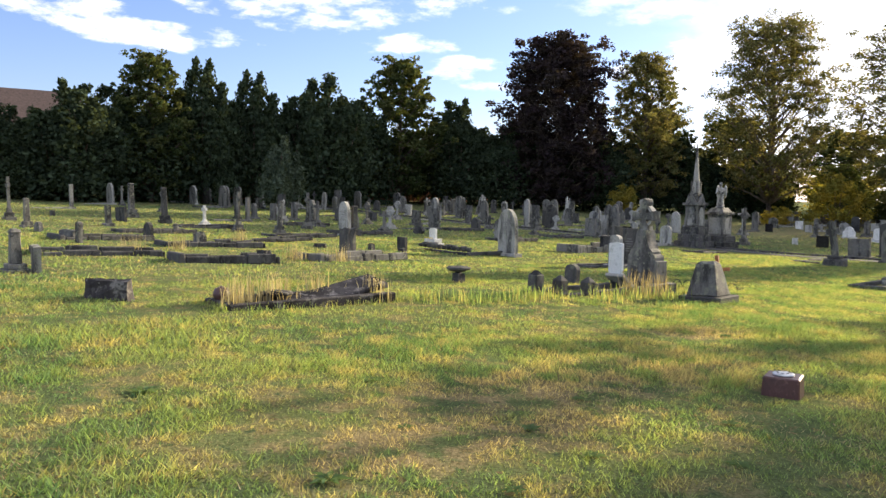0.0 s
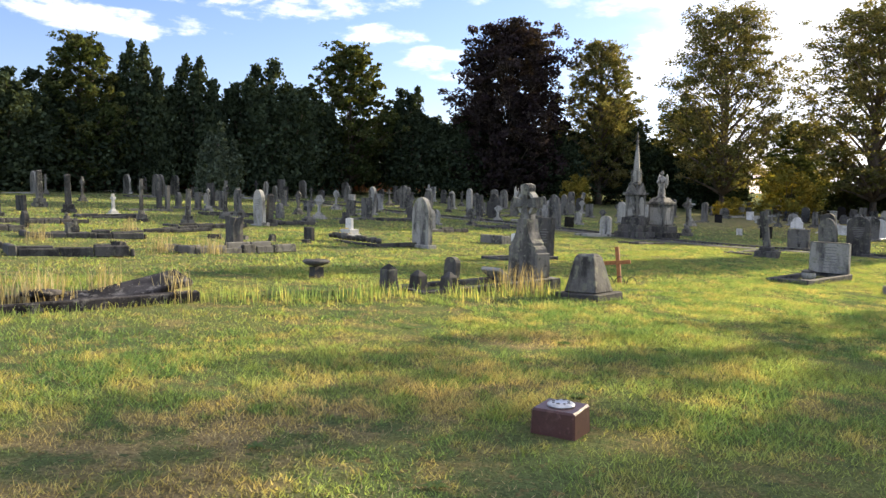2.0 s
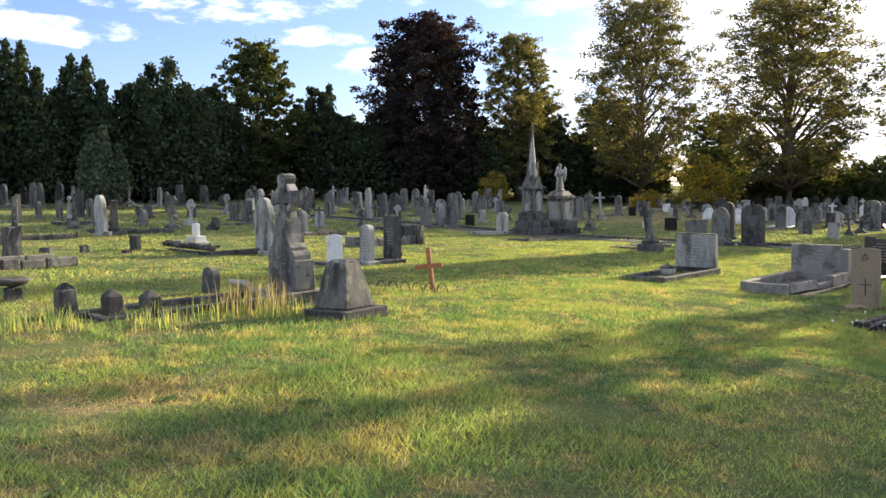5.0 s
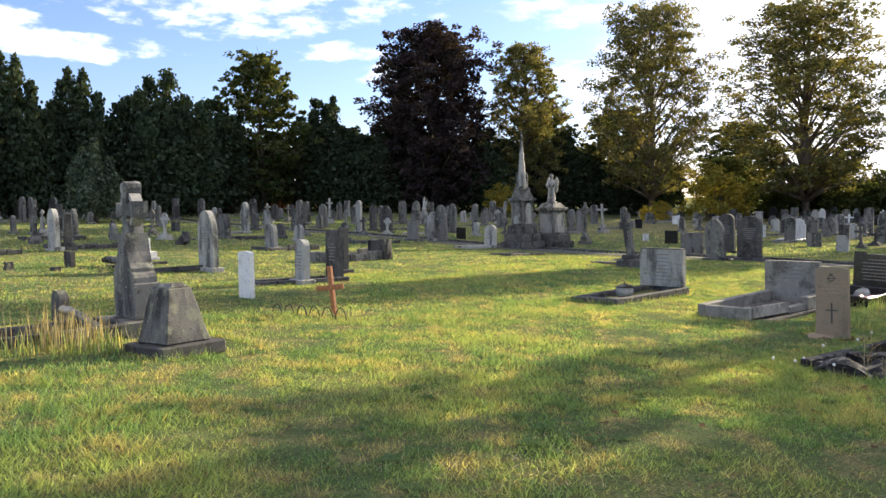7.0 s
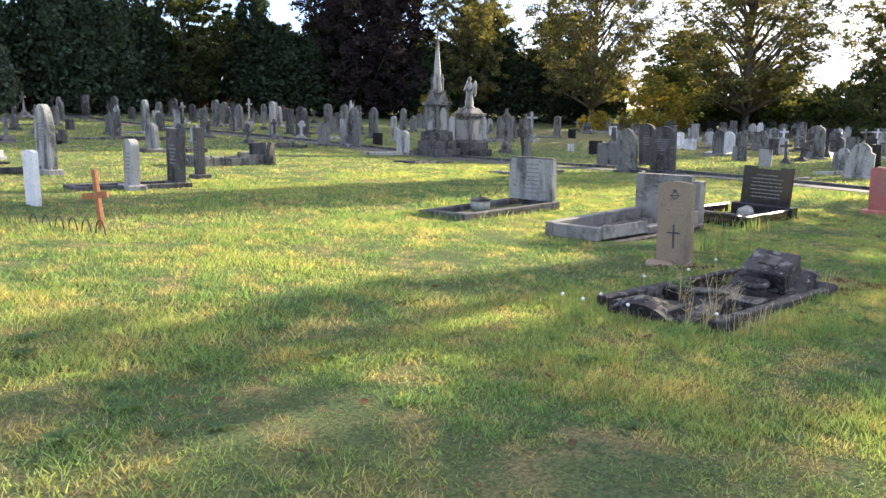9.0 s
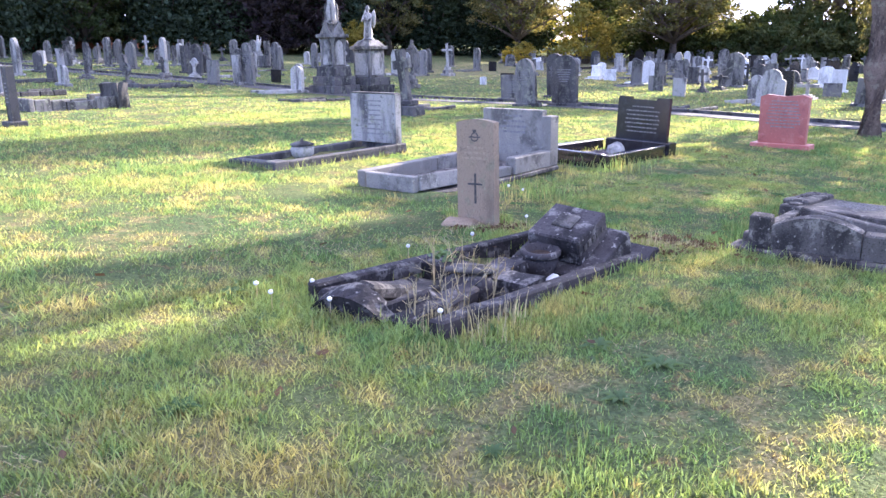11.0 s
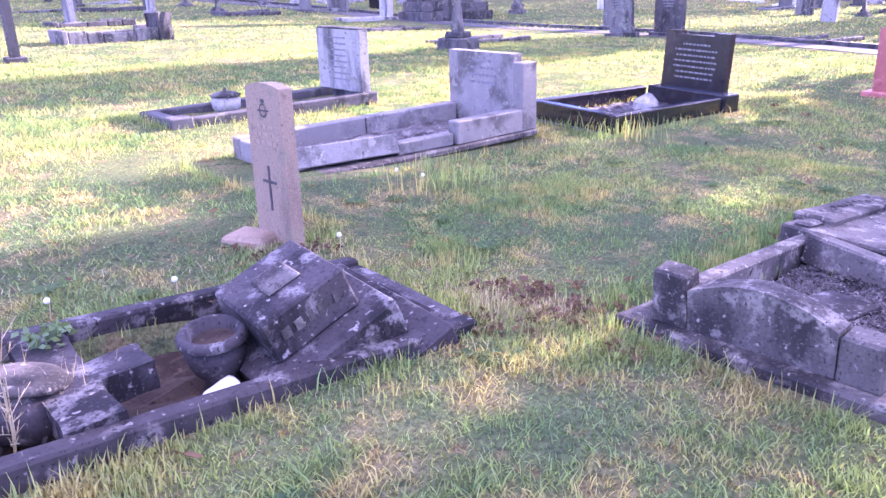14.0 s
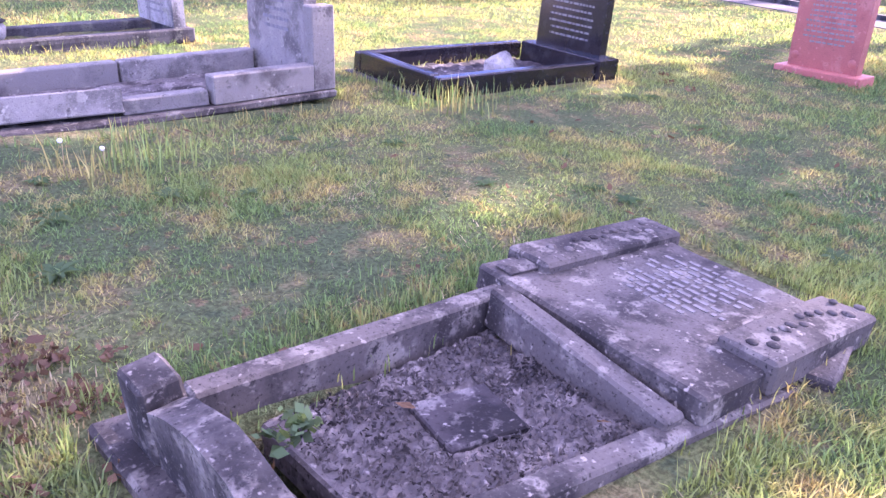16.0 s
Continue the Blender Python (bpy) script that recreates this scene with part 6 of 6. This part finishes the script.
tufts("dry_grass", ((4.4, 9.2), (4.7, 9.0), (5.6, 9.3), (6.2, 8.8), (10.9, 7.9), (11.2, 7.7), (9.0, 16.0), (10.0, 15.6), (4.2, 8.9), (5.0, 9.3), (6.0, 18.0), (7.5, 19.0), (11.0, 23.0)), 80, 0.42, MAT["straw"], 31, "tall dry straw-coloured grass stems")
tufts("dry_grass", ((16.4, 1.66), (16.7, 1.62), (17.05, 2.25), (17.2, 2.15), (18.95, 1.7), (16.3, 1.85)), 40, 0.20, MAT["straw"], 32, "dry straw-coloured stems in the broken grave", 0.07, 0.004)
tufts("dry_grass", ((19.0, 1.75), (19.15, 1.6), (19.25, 1.45), (18.95, 1.55), (19.1, 1.9), (18.6, 3.2), (18.85, 3.05), (25.9, 4.5)), 260, 0.05, MAT["straw"], 34, "flattened brown dead grass beside the kerb", 0.13, 0.006)
tufts("long_grass", ((11.3, 7.5), (10.6, 7.6), (8.8, 8.0), (8.3, 8.1), (7.6, 8.3), (6.9, 8.6), (9.7, 7.5), (20.3, 3.6), (23.0, 3.95)), 130, 0.22, MAT["blade"], 33, "unmown long grass beside the graves", 0.22)


def rosettes(seed):
    """Flat weed rosettes in the lawn."""
    rng = random.Random(seed)
    proto = None
    for k in range(120):
        if k < 75:
            x, y = rng.uniform(11, 25), rng.uniform(0.2, 4.0)
        else:
            x, y = rng.uniform(1.5, 14), rng.uniform(2.0, 6.5)
        if not clear_of_graves(np.array([x]), np.array([y]), 0.1)[0]:
            continue
        m = pose(x, y, float(ground_z(x, y)) + 0.005, 0, 0, rng.uniform(0, 360)) @ Matrix.Scale(rng.uniform(0.6, 1.25), 4)
        if proto is None:
            bm = bmesh.new()
            heart = bm.verts.new((0, 0, 0.004))
            for i in range(11):
                a, ln = i * 2.4, 0.05 + 0.006 * i
                u, w = Vector((math.cos(a), math.sin(a), 0)), Vector((-math.sin(a), math.cos(a), 0)) * 0.014
                p = [heart] + [bm.verts.new(q) for q in (u * ln * 0.5 + w + Vector((0, 0, 0.022)), u * ln + Vector((0, 0, 0.014)), u * ln * 0.5 - w + Vector((0, 0, 0.022)))]
                bm.faces.new(p)
            proto = new("weed", finish("weed", bm, MAT["weed"]))
            tagged(proto, "flat dark green weed rosette in the lawn", "weed", "weeds in the lawn")
            proto.matrix_world = m
        else:
            c = proto.copy()
            scene.collection.objects.link(c)
            c.matrix_world = m


rosettes(5)


def litter(seed):
    rng = random.Random(seed)
    proto = None
    for k in range(110):
        x, y = rng.uniform(10, 26), rng.uniform(-0.2, 4.5)
        m = pose(x, y, float(ground_z(x, y)) + rng.uniform(0.02, 0.045), rng.uniform(-30, 30), rng.uniform(-30, 30), rng.uniform(0, 360)) @ Matrix.Scale(rng.uniform(0.45, 0.95), 4)
        if proto is None:
            bm = bmesh.new()
            pts = [bm.verts.new(q) for q in ((-0.04, 0, 0), (-0.015, 0.022, 0.008), (0.02, 0.018, 0.006), (0.045, 0, 0.012), (0.02, -0.02, 0.002), (-0.015, -0.02, 0.009))]
            bm.faces.new((pts[0], pts[1], pts[2], pts[3]))
            bm.faces.new((pts[0], pts[3], pts[4], pts[5]))
            proto = new("fallen_leaf", finish("fallen_leaf", bm, MAT["litter"]))
            tagged(proto, "curled brown fallen leaf on the grass", "leaf", "fallen leaves")
            proto.matrix_world = m
        else:
            c = proto.copy()
            scene.collection.objects.link(c)
            c.matrix_world = m


litter(9)


def leaf_drifts():
    """Brown leaves and dead stalks gathered beside the kerbs."""
    rng, rows = random.Random(77), []
    for sx, sy, rx, ry, n in ((19.12, 1.62, 0.16, 0.22, 26), (18.72, 3.06, 0.14, 0.10, 9), (19.35, 1.52, 0.10, 0.10, 8), (20.95, 0.80, 0.05, 0.30, 12), (18.05, 2.0, 0.10, 0.12, 6), (19.72, 0.85, 0.05, 0.20, 5), (25.6, 4.3, 0.3, 0.2, 6)):
        for _ in range(n):
            x, y = sx + rng.gauss(0, rx), sy + rng.gauss(0, ry)
            rows.append((x, y, float(ground_z(x, y)) + (0.02 if sx not in (20.95, 18.05, 19.72) else -0.05), 0.07))
    ob = new("leaf_litter", leaf_mesh("leaf_litter", rows, 14, 0.034, MAT["litter"], 14, 0.0, 0.25))
    tagged(ob, "drift of brown dead leaves beside the broken kerbs", "leaves", kind="stuff")


leaf_drifts()


def dead_weeds():
    """Dry branching stalks standing in the broken grave."""
    rng = random.Random(61)
    for x, y, h in ((16.78, 2.0, 0.42), (16.55, 1.95, 0.30), (17.02, 2.42, 0.34), (16.35, 2.05, 0.26), (17.0, 1.98, 0.28)):
        ob = stand("dead_weed", x, y, "dry branching straw-coloured weed stalk in the broken grave", "weed", "dead weeds", sink=0.14)
        bm = bmesh.new()
        for k in range(3):
            tip = Vector((rng.uniform(-0.3, 0.3) * h, rng.uniform(-0.3, 0.3) * h, h * rng.uniform(0.8, 1.15) + 0.1))
            tube(((0, 0, 0), tip * 0.5 + Vector((0.01, 0, 0)), tip), (0.004, 0.003, 0.0015), 4, bm)
            for i in range(5):
                a = tip * (0.4 + 0.12 * i)
                b = a + Vector((rng.uniform(-1, 1), rng.uniform(-1, 1), rng.uniform(0.3, 1))) * h * 0.28
                tube((a, b), (0.0022, 0.001), 4, bm)
                for _ in range(2):
                    tube((a.lerp(b, 0.6), b + Vector((rng.uniform(-1, 1), rng.uniform(-1, 1), rng.uniform(-0.2, 0.8))) * h * 0.1), (0.0015, 0.001), 3, bm)
        part("stalk", bm, MAT["straw"], ob)


dead_weeds()
tufts("long_grass", ((20.0, 1.42), (20.25, 1.45), (20.5, 1.44), (20.75, 1.5), (19.6, 1.45), (16.6, 1.55), (17.2, 1.5), (16.1, 1.6), (18.2, 1.55), (19.3, 2.4), (18.4, 2.85), (17.7, 2.85), (17.0, 2.85), (16.2, 3.0), (15.9, 2.2), (22.2, 0.5), (21.9, 0.2), (20.9, 0.12)), 210, 0.08, MAT["blade"], 35, "lush longer grass along the grave kerbs", 0.13, 0.006)
tufts("long_grass", [(14.6 + 1.31 * k % 7.3, 0.05 + 0.83 * k % 3.1) for k in range(26)], 150, 0.06, MAT["blade"], 36, "scattered lush tussocks in the lawn", 0.10, 0.006)


def dandelions():
    rng = random.Random(3)
    for x, y in ((16.05, 2.95), (15.95, 2.7), (16.1, 2.4), (16.3, 1.8), (17.9, 2.75), (17.4, 2.95), (20.2, 3.75), (20.0, 3.8), (16.3, 2.75), (18.9, 2.9)):
        ob = stand("seed_head", x, y, "white dandelion seed head on a thin stalk", "flower", "dandelion clocks", sink=0.0)
        h = rng.uniform(0.08, 0.15)
        part("stalk", tube(((0, 0, 0), (0.01, 0.005, h)), (0.003, 0.002), 5), MAT["straw"], ob)
        part("head", lathe(((0.004, h), (0.012, h + 0.005), (0.015, h + 0.014), (0.011, h + 0.023), (0.004, h + 0.027)), 9), MAT["plastic"], ob, "fluffy white seed ball", True)


dandelions()


def ivy():
    rng, rows = random.Random(8), []
    for sx, sy, sz in ((17.3, 2.5, 0.10), (19.75, 0.95, 0.06)):
        for _ in range(7):
            x, y = sx + rng.gauss(0, 0.05), sy + rng.gauss(0, 0.05)
            rows.append((x, y, float(ground_z(x, y)) + sz + rng.uniform(0, 0.05), 0.05))
    ob = new("ivy", leaf_mesh("ivy", rows, 9, 0.045, MAT["weed"], 4))
    tagged(ob, "small green ivy sprigs in the broken graves", "plant", kind="stuff")


ivy()
